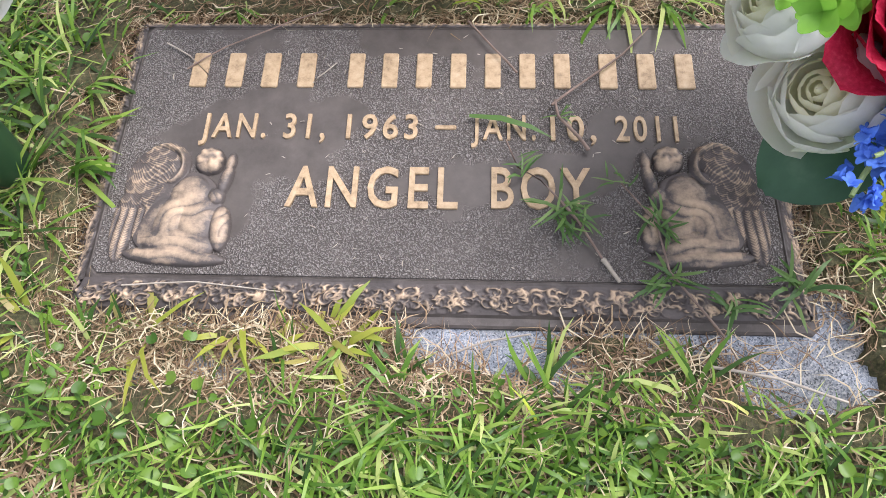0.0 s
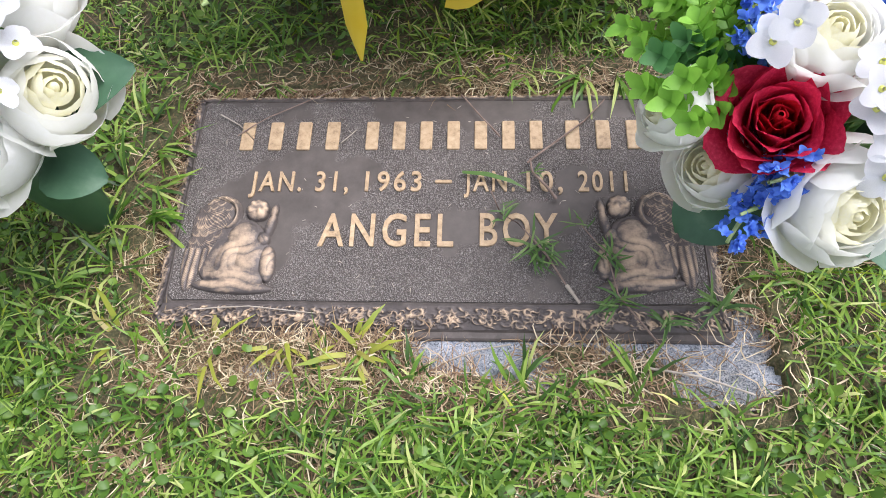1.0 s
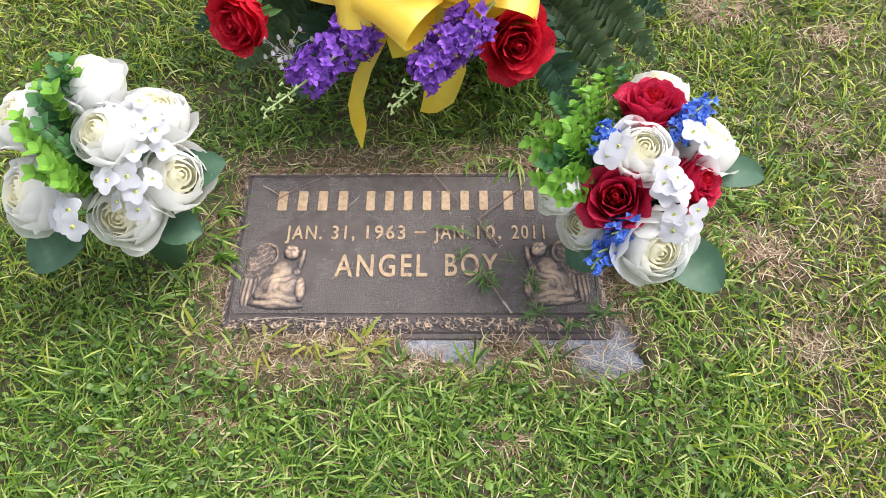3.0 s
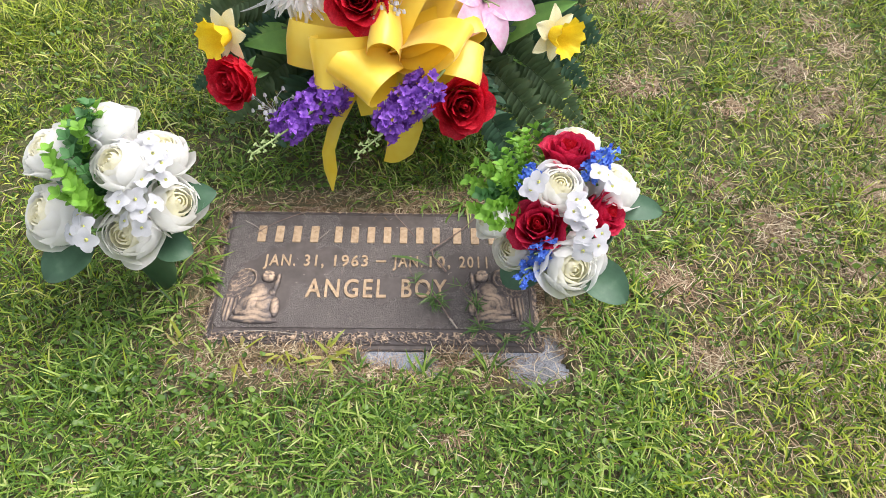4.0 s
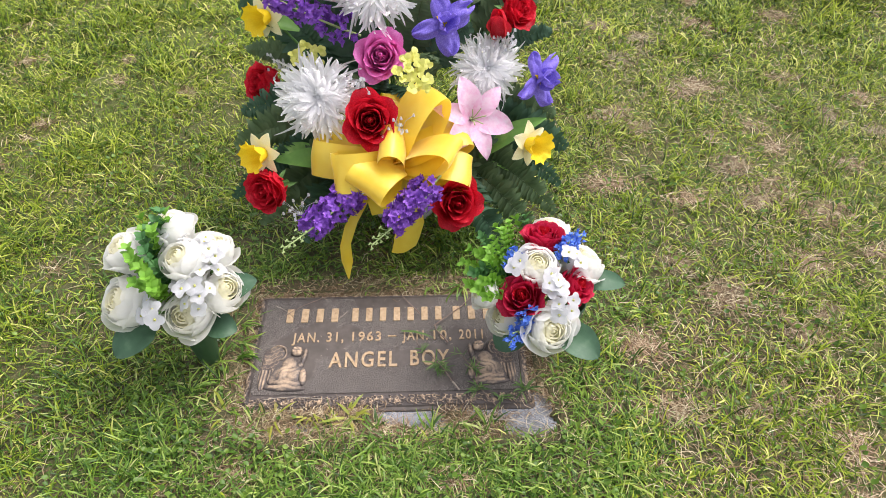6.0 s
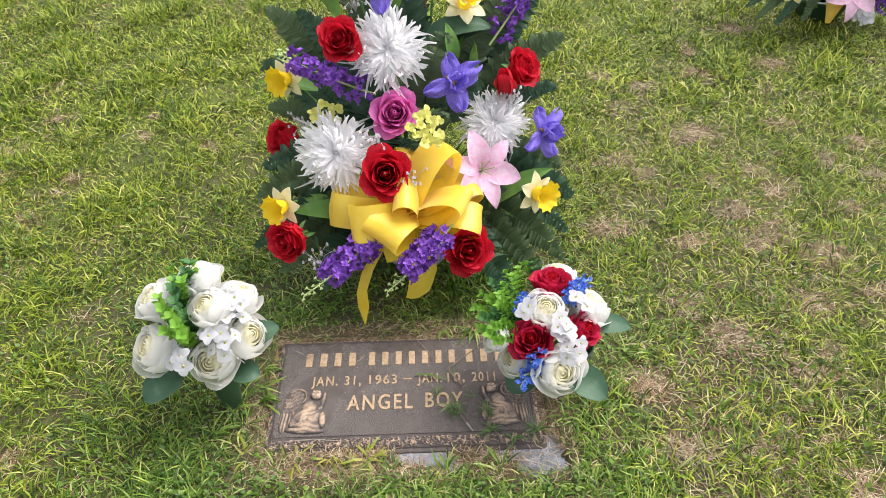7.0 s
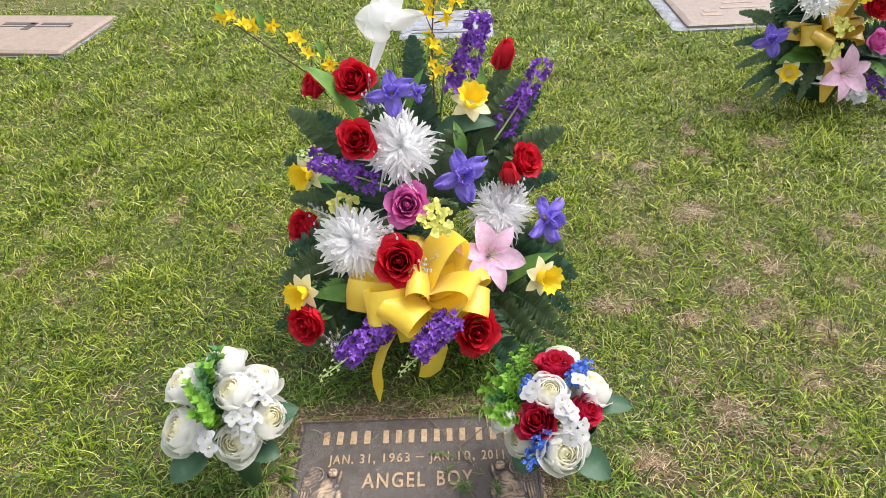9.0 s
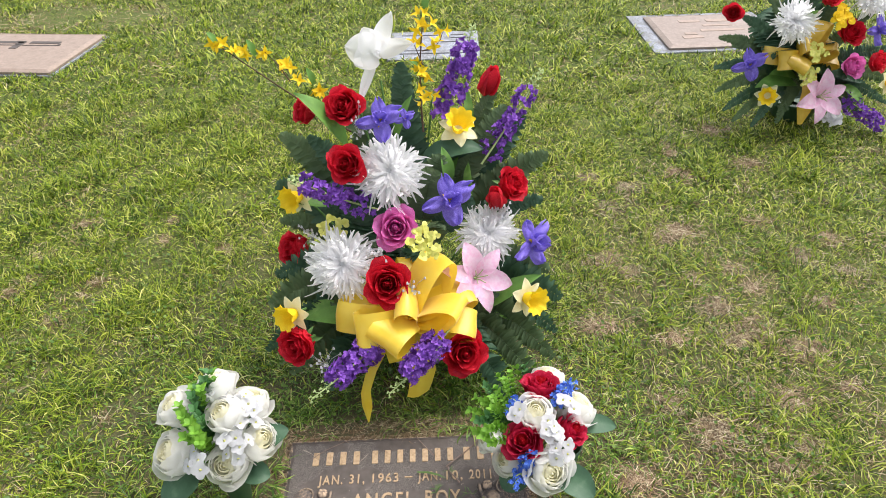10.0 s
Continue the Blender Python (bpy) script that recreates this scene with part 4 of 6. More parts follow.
def iris(parent, pos, normal, size, spin=0.0):
    f = put("iris", once("irisheart", lambda: joined("iris", [spun(petal(0.42, 0.42, 80, 50, 0.4, k=0.75, m_=0.4, ruffle=0.09, nu=8, nv=9, r0=0.02, phase=i * 1.4, roll=70), i * 120 + 70) for i in range(3)], IRIS)), parent, facing(pos, normal, size, spin), "blue-violet ruffled iris")
    for i, az in enumerate((10, 82, 175, 262)):
        put("petal", once(("iris", i), lambda: joined("petal", [petal(0.6 - 0.07 * (i % 2), 0.42 - 0.05 * (i % 3), 50 - 14 * i, -4, -0.2, k=0.95, m_=0.42, ruffle=0.15, nu=10, nv=13, base=0.2, phase=i * 1.9, roll=-60 + 24 * i)], IRIS)), f, pose(0, 0, 0, 0, 0, az))
    put("throat", once("iristhroat", lambda: joined("throat", [spun(petal(0.2, 0.07, 30, 5, 0.3, nu=4, nv=3, z0=0.02), i * 120) for i in range(3)], YELLOW)), f, label="yellow throat")
    return f


def tulip(parent, pos, normal, size, spin=0.0):
    f = put("tulip", once("tulipheart", lambda: joined("tulip", [spun(petal(0.95, 0.5, 74, 108, 0.55, r0=0.02, k=0.8), i * 120 + 60) for i in range(3)], RED_CORE)), parent, facing(pos, normal, size, spin), "closed red tulip bud")
    for i in range(3):
        put("petal", once("tulip_p", lambda: joined("petal", [petal(1.0, 0.62, 58, 112, 0.55, r0=0.04, k=0.75, nu=8, nv=7)], RED)), f, pose(0, 0, 0, 0, 0, i * 120))
    return f


def white_blossom(parent, pos, normal, size, spin=0.0):
    f = put("white_blossom", once("wb", lambda: joined("white_blossom", [tube([(0, 0, -0.02), (0, 0, -0.15), (0.03, 0, -0.4)], 0.03)], STEM)), parent, facing(pos, normal, size, spin), "large white magnolia-like blossom")
    for i, (az, L, W, e0) in enumerate([(108, 0.6, 0.62, 45), (5, 0.8, 0.34, 45), (-47, 0.72, 0.34, 40), (150, 0.48, 0.5, 50), (-172, 0.95, 0.2, 20), (55, 0.55, 0.5, 60)]):
        put("petal", once(("wb", i), lambda: joined("petal", [petal(L, W, e0, e0 - 50, 0.3, k=0.8, m_=0.7, ruffle=0.04, nu=9, nv=7, base=0.2, r0=0.02, phase=i)], MUM)), f, pose(0, 0, 0, 0, 0, az))
    put("core", once("wbcore", lambda: joined("core", [tube([(0, 0, -0.03), (0, 0, 0.02), (0, 0, 0.12), (0, 0, 0.2)], 0.09, 12, 0.3)], MUM)), f)
    return f


def floret(petals, material_key):
    """Small flat flower as pieces."""
    return [spun(petal(0.5, 0.52, 26, -14, 0.2, k=0.7, m_=0.42, nu=4, nv=3, base=0.3), i * 360 / petals) for i in range(petals)]


def bell():
    """Small cupped flower with five narrow, flaring petals."""
    return [spun(petal(0.56, 0.36, 62, 12, 0.3, k=0.8, m_=0.5, nu=5, nv=3, base=0.4, ruffle=0.05, phase=i), i * 72) for i in range(5)]


def spike(parent, root, tip, width, material=VIOLET, count=90, bare=0.22, label="purple delphinium spike with pale green bud tip", budded=True, fine=(0.28, 0.42)):
    """A flower spike: stem, crowded florets thinning towards the tip, buds at the end."""
    root, tip = Vector(root), Vector(tip)
    ax = tip - root
    d = ax.normalized()
    a = d.orthogonal().normalized()
    b = d.cross(a)
    stem_pts = bend(root - d * 0.03, tip, a * 0.006, 7)
    top = put("flower_spike", joined("flower_spike", [tube(stem_pts, 0.003, taper=0.5)], PALE_STEM), parent, label=label)
    pieces = []
    for i in range(count):
        t = rng.uniform(0, 1 - bare)
        phi = rng.uniform(0, 6.28)
        rad = width * 0.5 * (1 - 0.5 * t) * rng.uniform(0.5, 1.0)
        o = math.cos(phi) * a + math.sin(phi) * b
        q = root + ax * t + o * rad
        nrm = o * 1.0 + d * rng.uniform(-0.6, 1.0) + a * rng.uniform(-0.7, 0.7)
        for pc in bell():
            pieces.append(moved(pc, facing(q, nrm, width * rng.uniform(*fine), rng.uniform(0, 72))))
    put("blossom_head", joined("blossom_head", pieces, material), top)
    if not budded:
        return top
    buds = []
    for i in range(12):
        t = 1 - bare * (i / 12)
        phi = i * 2.4
        o = math.cos(phi) * a + math.sin(phi) * b
        q = root + ax * t
        e = q + o * width * 0.2 * (0.4 + i / 14) + d * 0.006
        buds.append(tube([q, (q + e) / 2 + d * 0.002, e], 0.0012, 5))
        buds.append(tube([e - d * 0.003, e, e + d * 0.004], 0.0032, 6, 0.4))
    put("bud_tip", joined("bud_tip", buds, PALE_STEM), top, label="pale green buds")
    return top


def hydrangea(parent, centre, normal, spread, count, size=0.042, material=WHITE, eye=LIME_YELLOW):
    """A loose head of four-petalled florets with greenish eyes."""
    c, nrm = Vector(centre), Vector(normal).normalized()
    a = nrm.orthogonal().normalized()
    b = nrm.cross(a)
    four = once(("floret4", material.name), lambda: joined("floret", floret(4, 0), material))
    dot = once(("dot", eye.name), lambda: joined("eye", [tube([(0, 0, -0.02), (0, 0, 0.06), (0, 0, 0.1)], 0.085, 7, 0.5)], eye))
    stem = put("hydrangea", joined("hydrangea", [tube([c - nrm * 0.1, c - nrm * 0.05, c - nrm * 0.005], 0.003)], STEM), parent, label="white four-petalled hydrangea head")
    for i in range(count):
        rad, phi = spread * math.sqrt((i + 0.5) / count), i * 2.4
        q = c + (math.cos(phi) * a + math.sin(phi) * b) * rad + nrm * (0.02 * math.cos(rad / spread * 1.5) + rng.uniform(-0.012, 0.01))
        f = put("floret", four, stem, facing(q, nrm + (q - c) * 14 + Vector(rng.uniform(-0.5, 0.5, 3)), size * rng.uniform(0.75, 1.0), rng.uniform(0, 90)))
        f.data = four
        put("eye", dot, stem, f.matrix_basis.copy())
    return stem


def leaf(parent, root, tip, width, material=LEAF, sag=0.02, name="leaf", label="", m_=0.8):
    """A broad leaf with a folded midrib from root to tip."""
    root, tip = Vector(root), Vector(tip)
    L = (tip - root).length
    P, F = petal(L, width, 25 * sag / 0.02, -25 * sag / 0.02, 0.28, k=0.85, m_=m_, ruffle=0.015, nu=9, nv=5, base=0.2)
    xa = (tip - root).normalized()
    za = Vector((0, -0.35, 1)).cross(xa).cross(xa) * -1
    za = za - xa * za.dot(xa)
    za.normalize()
    if za.z < 0:
        za = -za
    ya = za.cross(xa)
    M = Matrix((xa, ya, za)).transposed().to_4x4()
    return put(name, joined(name, [(P, F)], material), parent, Matrix.Translation(root) @ M, label)


def fern(parent, root, tip, width, material=FERN, droop=0.05, count=16):
    """A frond: midrib with paired, tapering leaflets."""
    pts = bend(root, tip, (0, 0, droop), 12)
    count = max(count, int((Vector(tip) - Vector(root)).length / 0.0105))
    pieces = [tube(pts, 0.0016, 5, 0.4)]
    for i in range(count * 2):
        t = 0.1 + 0.9 * (i // 2) / count
        k = t * 11
        q = pts[int(k)].lerp(pts[min(int(k) + 1, 11)], k - int(k))
        d = (pts[min(int(k) + 1, 11)] - pts[max(int(k) - 1, 0)]).normalized()
        nrm = Vector((0, -1, 0.3))
        nrm = Vector((0, 0.2, 1)) if abs(nrm.normalized().dot(d)) > 0.75 else nrm
        side = d.cross(nrm).normalized() * (1 if i % 2 else -1)
        L = width * 0.62 * (max(1 - t, 0) ** 0.6 * min(1, t * 5) + 0.05)
        xa = (side + d * 0.45).normalized()
        za = (nrm - xa * nrm.dot(xa)).normalized()
        M = Matrix.Translation(q) @ Matrix((xa, za.cross(xa), za)).transposed().to_4x4()
        pieces.append(moved(petal(L * rng.uniform(0.8, 1.1), max(L * 0.44, 0.013), rng.uniform(-15, 25), rng.uniform(-45, -5), 0.3, k=0.7, m_=0.7, nu=4, nv=3, base=0.5, ruffle=0.08, phase=i), M))
    return put("fern_frond", joined("fern_frond", pieces, material), parent)


def sprig(parent, root, tip, size, material=SPRIG, pairs=9):
    """A stalk with paired small round leaves."""
    pts = bend(root, tip, Vector(rng.uniform(-0.012, 0.012, 3)), pairs + 2)
    pieces = [tube(pts, 0.0012, 5, 0.5)]
    for i in range(1, pairs + 2):
        d = (pts[i] - pts[i - 1]).normalized()
        o = d.orthogonal().normalized()
        for j in range(4):
            a = j * math.pi / 2 + i * 0.8
            s = (Matrix.Rotation(a, 3, d) @ o)
            xa = (s + d * 0.7).normalized()
            za = (d - xa * d.dot(xa)).normalized()
            M = Matrix.Translation(pts[i]) @ Matrix((xa, za.cross(xa), za)).transposed().to_4x4()
            pieces.append(moved(petal(size * rng.uniform(0.7, 1.2), size * 0.75, 20, -10, 0.2, k=0.75, m_=0.55, nu=3, nv=3, base=0.25), M))
    return put("sprig", joined("sprig", pieces, material), parent)


def blue_sprig(parent, root, tip, width=0.04, count=34):
    return spike(parent, root, tip, width, BLUE, count, 0.0, "small blue filler flowers on a stalk", False, (0.3, 0.42))


def cluster(parent, centre, normal, spread, count, size, material, eye, name="primrose_cluster", label="small lime-yellow blossoms"):
    c, nrm = Vector(centre), Vector(normal).normalized()
    a = nrm.orthogonal().normalized()
    b = nrm.cross(a)
    pieces = []
    for i in range(count):
        rad, phi = spread * math.sqrt((i + 0.5) / count), i * 2.4
        q = c + (math.cos(phi) * a + math.sin(phi) * b) * rad + nrm * rng.uniform(-0.01, 0.012)
        for pc in floret(5, 0):
            pieces.append(moved(pc, facing(q, nrm + Vector(rng.uniform(-0.6, 0.6, 3)), size * rng.uniform(0.8, 1.2), rng.uniform(0, 72))))
    top = put(name, joined(name, [tube([c - nrm * 0.1, c - nrm * 0.04, c], 0.002)], STEM), parent, label=label)
    put("blossom_head", joined("blossom_head", pieces, material), top)
    return top


def babys_breath(parent, centre, spread, count=16):
    pieces = []
    c = Vector(centre)
    for i in range(count):
        q = c + Vector(rng.normal(0, spread, 3))
        pieces.append(tube([q - Vector((0, 0, 0.003)), q, q + Vector((0, 0, 0.003))], 0.0035, 6, 0.6))
        pieces.append(tube([c - Vector((0, -0.04, 0.05)), (c + q) / 2, q], 0.0006, 4))
    return put("babys_breath", joined("babys_breath", pieces, WHITE), parent, label="tiny white filler buds")


def strip(points, widths, across, material_name="ribbon"):
    """A ribbon along points with a crosswise direction for each."""
    P, F = [], []
    for i, (q, w, a) in enumerate(zip(points, widths, across)):
        q, a = Vector(q), Vector(a).normalized()
        run = Vector(points[min(i + 1, len(points) - 1)]) - Vector(points[max(i - 1, 0)])
        nrm = a.cross(run).normalized()
        for v_ in (-1, -0.5, 0, 0.5, 1):
            P.append(tuple(q + a * (w / 2 * v_) + nrm * (w * (0.16 * v_ * v_ + 0.05 * math.sin(v_ * 3 + i * 1.3)))))
    for i in range(len(points) - 1):
        for j in range(4):
            F.append((i * 5 + j, i * 5 + j + 1, i * 5 + j + 6, i * 5 + j + 5))
    return np.array(P), np.array(F)


def bow_loop(centre, d, nrm, length, height, width):
    """One satin loop from the knot out along d and back, swelling along nrm."""
    c, d, nrm = Vector(centre), Vector(d).normalized(), Vector(nrm).normalized()
    nrm = (nrm - d * nrm.dot(d)).normalized()
    side = d.cross(nrm)
    P, F, cols, rows = [], [], 11, 25
    for i in range(rows):
        t = i / (rows - 1)
        a = t * 2 * math.pi
        q = c + d * (length * 0.5 * (1 - math.cos(a))) + nrm * (height * math.sin(a) * (0.45 + 0.35 * math.sin(math.pi * t)))
        tan = (d * math.sin(a) * length * 0.5 + nrm * height * math.cos(a)).normalized()
        out = side.cross(tan)
        open_ = min(1, 1.9 * math.sin(math.pi * t) ** 1.1)
        w = width * (0.2 + 0.8 * open_)
        for j in range(cols):
            v_ = 2 * j / (cols - 1) - 1
            crease = (1 - open_) * 0.012 * math.sin(v_ * 7 + length * 90) + open_ * 0.0022 * math.sin(v_ * 2.5 + t * 5 + length * 60)
            P.append(tuple(q + side * (w / 2 * v_) + out * crease))
    for i in range(rows - 1):
        for j in range(cols - 1):
            F.append((i * cols + j, i * cols + j + 1, (i + 1) * cols + j + 1, (i + 1) * cols + j))
    return np.array(P), np.array(F)


def bow(parent, c, toward, scale=1.0, satin=RIBBON):
    """A florist's bow of broad loops; d is given across and up in the plane that faces toward."""
    c, t = Vector(c), Vector(toward).normalized()
    across = Vector((0, 0, 1)).cross(t).normalized()
    upw = t.cross(across)
    top = put("bow", joined("bow", [tube([c - t * 0.012, c, c + t * 0.012], 0.016 * scale, 8)], satin), parent, label="golden yellow satin ribbon bow")
    for (ax_, up_, out), (na, nu_, no), L, h, w in [((-1, 0.12, 0.1), (0, -0.25, 1), 0.165, 0.04, 0.07), ((-0.85, -0.12, 0.5), (0.5, -0.2, 1), 0.135, 0.04, 0.075), ((-0.5, -0.4, 0.75), (0.3, 0.75, 0.75), 0.115, 0.04, 0.085),
                                                    ((-0.95, 0.42, -0.1), (0.1, 0.6, 0.8), 0.165, 0.03, 0.065), ((-0.1, 0.45, 0.85), (0.9, 0.2, 0.4), 0.095, 0.035, 0.07), ((0.5, 0.9, 0.2), (-0.55, 0.35, 0.8), 0.165, 0.045, 0.085),
                                                    ((0.0, 1.0, -0.25), (0.3, 0, 1), 0.15, 0.03, 0.06), ((0.95, 0.42, -0.05), (0, 0.5, 0.8), 0.155, 0.035, 0.07), ((0.8, 0.15, 0.55), (-0.2, 0.85, 0.5), 0.14, 0.035, 0.08), ((1.0, -0.12, 0.15), (0, 0.5, 0.9), 0.15, 0.035, 0.07)]:
        d = across * ax_ + upw * up_ + t * out
        put("loop", joined("loop", [bow_loop(c, d, across * na + upw * nu_ + t * no, L * scale, h * scale, w * scale)], satin), top)
    return top


def forsythia(parent, pts, flowers, size, forks=()):
    """A bare twig set with four-petalled yellow flowers."""
    top = put("forsythia_branch", joined("forsythia_branch", [tube(pts, 0.003, 6, 0.5)] + [tube(f, 0.002, 5, 0.5) for f in forks], TWIG), parent, label="dark twig with yellow forsythia flowers")
    four = once("fors4", lambda: joined("blossom", [spun(petal(0.55, 0.24, 50, 10, 0.3, k=0.8, m_=0.8, nu=4, nv=3, base=0.4, ruffle=0.04), i * 90) for i in range(4)], YELLOW))
    for q in flowers:
        for _ in range(2):
            o = Vector(rng.uniform(-1, 1, 3))
            put("blossom", four, top, facing(Vector(q) + o * 0.008, o + Vector((0, -0.8, 0.5)), size * rng.uniform(0.85, 1.15), rng.uniform(0, 90)))
    return top


def lathe(name, profile, material, sides=32):
    P, F = [], []
    for rad, z in profile:
        P += [(rad * math.cos(2 * math.pi * i / sides), rad * math.sin(2 * math.pi * i / sides), z) for i in range(sides)]
    for j in range(len(profile) - 1):
        for i in range(sides):
            F.append((j * sides + i, j * sides + (i + 1) % sides, (j + 1) * sides + (i + 1) % sides, (j + 1) * sides + i))
    F.append(tuple(range(sides))[::-1])
    return mesh_of(name, P, F, material)


def thing(name, base, label, category, group=""):
    e = new(name)
    e.location = base
    e.empty_display_size = 0.02
    bpy.context.view_layer.update()
    return tagged(e, label, category, group)


class Local:
    """Turns places in the world into places in a thing that stands at base."""
    def __init__(self, base):
        self.b = Vector(base)

    def __call__(self, *q):
        return Vector(q) - self.b


REDS = ("RED", RED, RED_CORE)
CRIMSONS = ("CRIM", CRIMSON, RED_CORE)
PINKS = ("PINK", PINK, PINK_CORE)
CREAMS = ("CREAM", CREAM, CREAM_CORE)

# ---- white bouquet beside the plaque ----
def cone_vase(parent, depth=0.0):
    put("vase", lathe("vase", [(0.006, -0.02), (0.02, 0.0), (0.034, 0.13), (0.04, 0.16), (0.036, 0.16), (0.03, 0.12), (0.004, 0.11)], GREEN_PLASTIC), parent, label="dark green plastic cone vase")


def stems(parent, heads, root):
    for h in heads:
        put("stem", joined("stem", [tube(bend(root, h, (0, 0, 0.015), 6), 0.0028)], STEM), parent)


BASE_L = (-0.385, -0.015, 0.0)
white_bouquet = thing("white_bouquet", BASE_L, "artificial bouquet of cream-white roses and hydrangea beside the plaque", "bouquet", "bouquets beside the plaque")
L_ = Local(BASE_L)
cone_vase(white_bouquet)
heads = [((-0.496, 0.03, 0.325), (-0.45, -0.05, 0.85), 0.108), ((-0.377, -0.008, 0.333), (-0.35, -0.3, 1.0), 0.108), ((-0.322, 0.07, 0.295), (0.35, 0.25, 0.9), 0.116),
         ((-0.5, -0.055, 0.262), (-0.5, -0.45, 0.8), 0.128), ((-0.37, -0.08, 0.235), (0.05, -0.8, 0.75), 0.122), ((-0.287, -0.02, 0.252), (0.7, -0.3, 0.75), 0.118), ((-0.408, 0.082, 0.348), (-0.15, 0.35, 0.9), 0.112)]
for k, (q, nrm, s) in enumerate(heads):
    rose(white_bouquet, L_(*q), nrm, s * 0.9, CREAMS, 40 * k, closed=0.9 if k in (0, 1, 6) else 0.3)
stems(white_bouquet, [L_(*q) - Vector(nrm).normalized() * 0.03 for q, nrm, s in heads], Vector((0, 0, 0.1)))
for q, nrm, spread, cnt in [((-0.337, 0.03, 0.3), (0.15, 0.0, 1), 0.03, 6), ((-0.318, 0.005, 0.288), (0.3, -0.2, 1), 0.022, 4), ((-0.346, -0.046, 0.265), (0.05, -0.4, 1), 0.034, 8), ((-0.42, -0.082, 0.25), (-0.2, -0.7, 0.8), 0.026, 4), ((-0.345, -0.01, 0.285), (0, 0.0, 1), 0.018, 3), ((-0.385, 0.035, 0.315), (-0.1, 0.2, 1), 0.02, 2)]:
    hydrangea(white_bouquet, L_(*q), nrm, spread, cnt)
for k, b in enumerate([(-0.43, -0.045, 0.318), (-0.45, -0.028, 0.325), (-0.432, 0.03, 0.338), (-0.408, 0.05, 0.362), (-0.45, 0.06, 0.34), (-0.412, -0.07, 0.295), (-0.462, -0.005, 0.325), (-0.425, 0.07, 0.345), (-0.435, 0.008, 0.34), (-0.42, 0.02, 0.345), (-0.445, 0.035, 0.332), (-0.44, -0.062, 0.3), (-0.415, 0.04, 0.35), (-0.425, -0.02, 0.33), (-0.405, 0.06, 0.35), (-0.42, -0.06, 0.31)]):
    a = (-0.415 + 0.005 * (k % 3), 0.005 * (k % 5) - 0.01, 0.2)
    sprig(white_bouquet, L_(*a), L_(*b) + Vector((0.008, 0, 0.014)), 0.018, SPRIG_DARK if k % 5 in (2, 3) else SPRIG, 9)
for a, b, w in [((-0.44, -0.06, 0.18), (-0.51, -0.115, 0.16), 0.07), ((-0.33, 0.0, 0.19), (-0.248, 0.028, 0.215), 0.062), ((-0.35, -0.04, 0.16), (-0.288, -0.05, 0.15), 0.055), ((-0.42, 0.02, 0.18), (-0.54, 0.035, 0.2), 0.08), ((-0.4, 0.05, 0.17), (-0.42, 0.15, 0.17), 0.08)]:
    leaf(white_bouquet, L_(*a), L_(*b), w, DARK_LEAF, 0.025, label="dark green rose leaf", m_=0.65)

# ---- red, white and blue bouquet ----
BASE_R = (0.372, 0.0, 0.0)
mixed_bouquet = thing("mixed_bouquet", BASE_R, "artificial bouquet of crimson and white roses with blue sprigs", "bouquet", "bouquets beside the plaque")
R_ = Local(BASE_R)
cone_vase(mixed_bouquet)
whites = [((0.296, -0.014, 0.302), (-0.05, -0.3, 1.0), 0.108), ((0.412, 0.038, 0.266), (0.5, 0.2, 0.8), 0.13), ((0.319, -0.132, 0.232), (0.1, -0.8, 0.7), 0.128), ((0.219, -0.072, 0.21), (-0.75, -0.4, 0.7), 0.098), ((0.345, 0.128, 0.274), (0.05, 0.5, 0.85), 0.112), ((0.178, -0.042, 0.25), (-0.8, -0.1, 0.6), 0.08)]
reds = [((0.32, 0.07, 0.29), (0.0, 0.15, 0.95), 0.118), ((0.382, -0.028, 0.246), (0.6, -0.35, 0.8), 0.106), ((0.263, -0.06, 0.256), (-0.3, -0.4, 0.95), 0.118)]
for k, (q, nrm, s) in enumerate(whites):
    rose(mixed_bouquet, R_(*q), nrm, s * 0.84, CREAMS, 33 * k, closed=0.7 if k == 0 else 0.25)
for k, (q, nrm, s) in enumerate(reds):
    rose(mixed_bouquet, R_(*q), nrm, s * 0.9, CRIMSONS, 50 * k, closed=0.1)
stems(mixed_bouquet, [R_(*q) - Vector(nrm).normalized() * 0.03 for q, nrm, s in whites + reds], Vector((0, 0, 0.1)))
for q, nrm, spread, cnt in [((0.32, -0.056, 0.276), (0.1, -0.5, 1), 0.02, 4), ((0.34, -0.085, 0.255), (0.3, -0.6, 0.9), 0.026, 5), ((0.262, -0.022, 0.288), (-0.3, -0.3, 1), 0.012, 2), ((0.366, 0.012, 0.272), (0.3, -0.1, 1), 0.02, 3), ((0.325, -0.065, 0.27), (0.1, -0.5, 1), 0.012, 2)]:
    hydrangea(mixed_bouquet, R_(*q), nrm, spread, cnt, 0.04)
for a, b in [((0.28, 0.01, 0.25), (0.24, -0.002, 0.285)), ((0.28, 0.02, 0.25), (0.246, 0.022, 0.292)), ((0.345, 0.03, 0.265), (0.38, 0.052, 0.292)), ((0.345, 0.025, 0.27), (0.398, 0.068, 0.285)), ((0.345, 0.02, 0.265), (0.365, 0.04, 0.298)), ((0.285, -0.085, 0.215), (0.245, -0.112, 0.205)), ((0.285, -0.08, 0.23), (0.258, -0.1, 0.232)), ((0.28, -0.085, 0.2), (0.238, -0.128, 0.19))]:
    blue_sprig(mixed_bouquet, R_(*a), R_(*b))
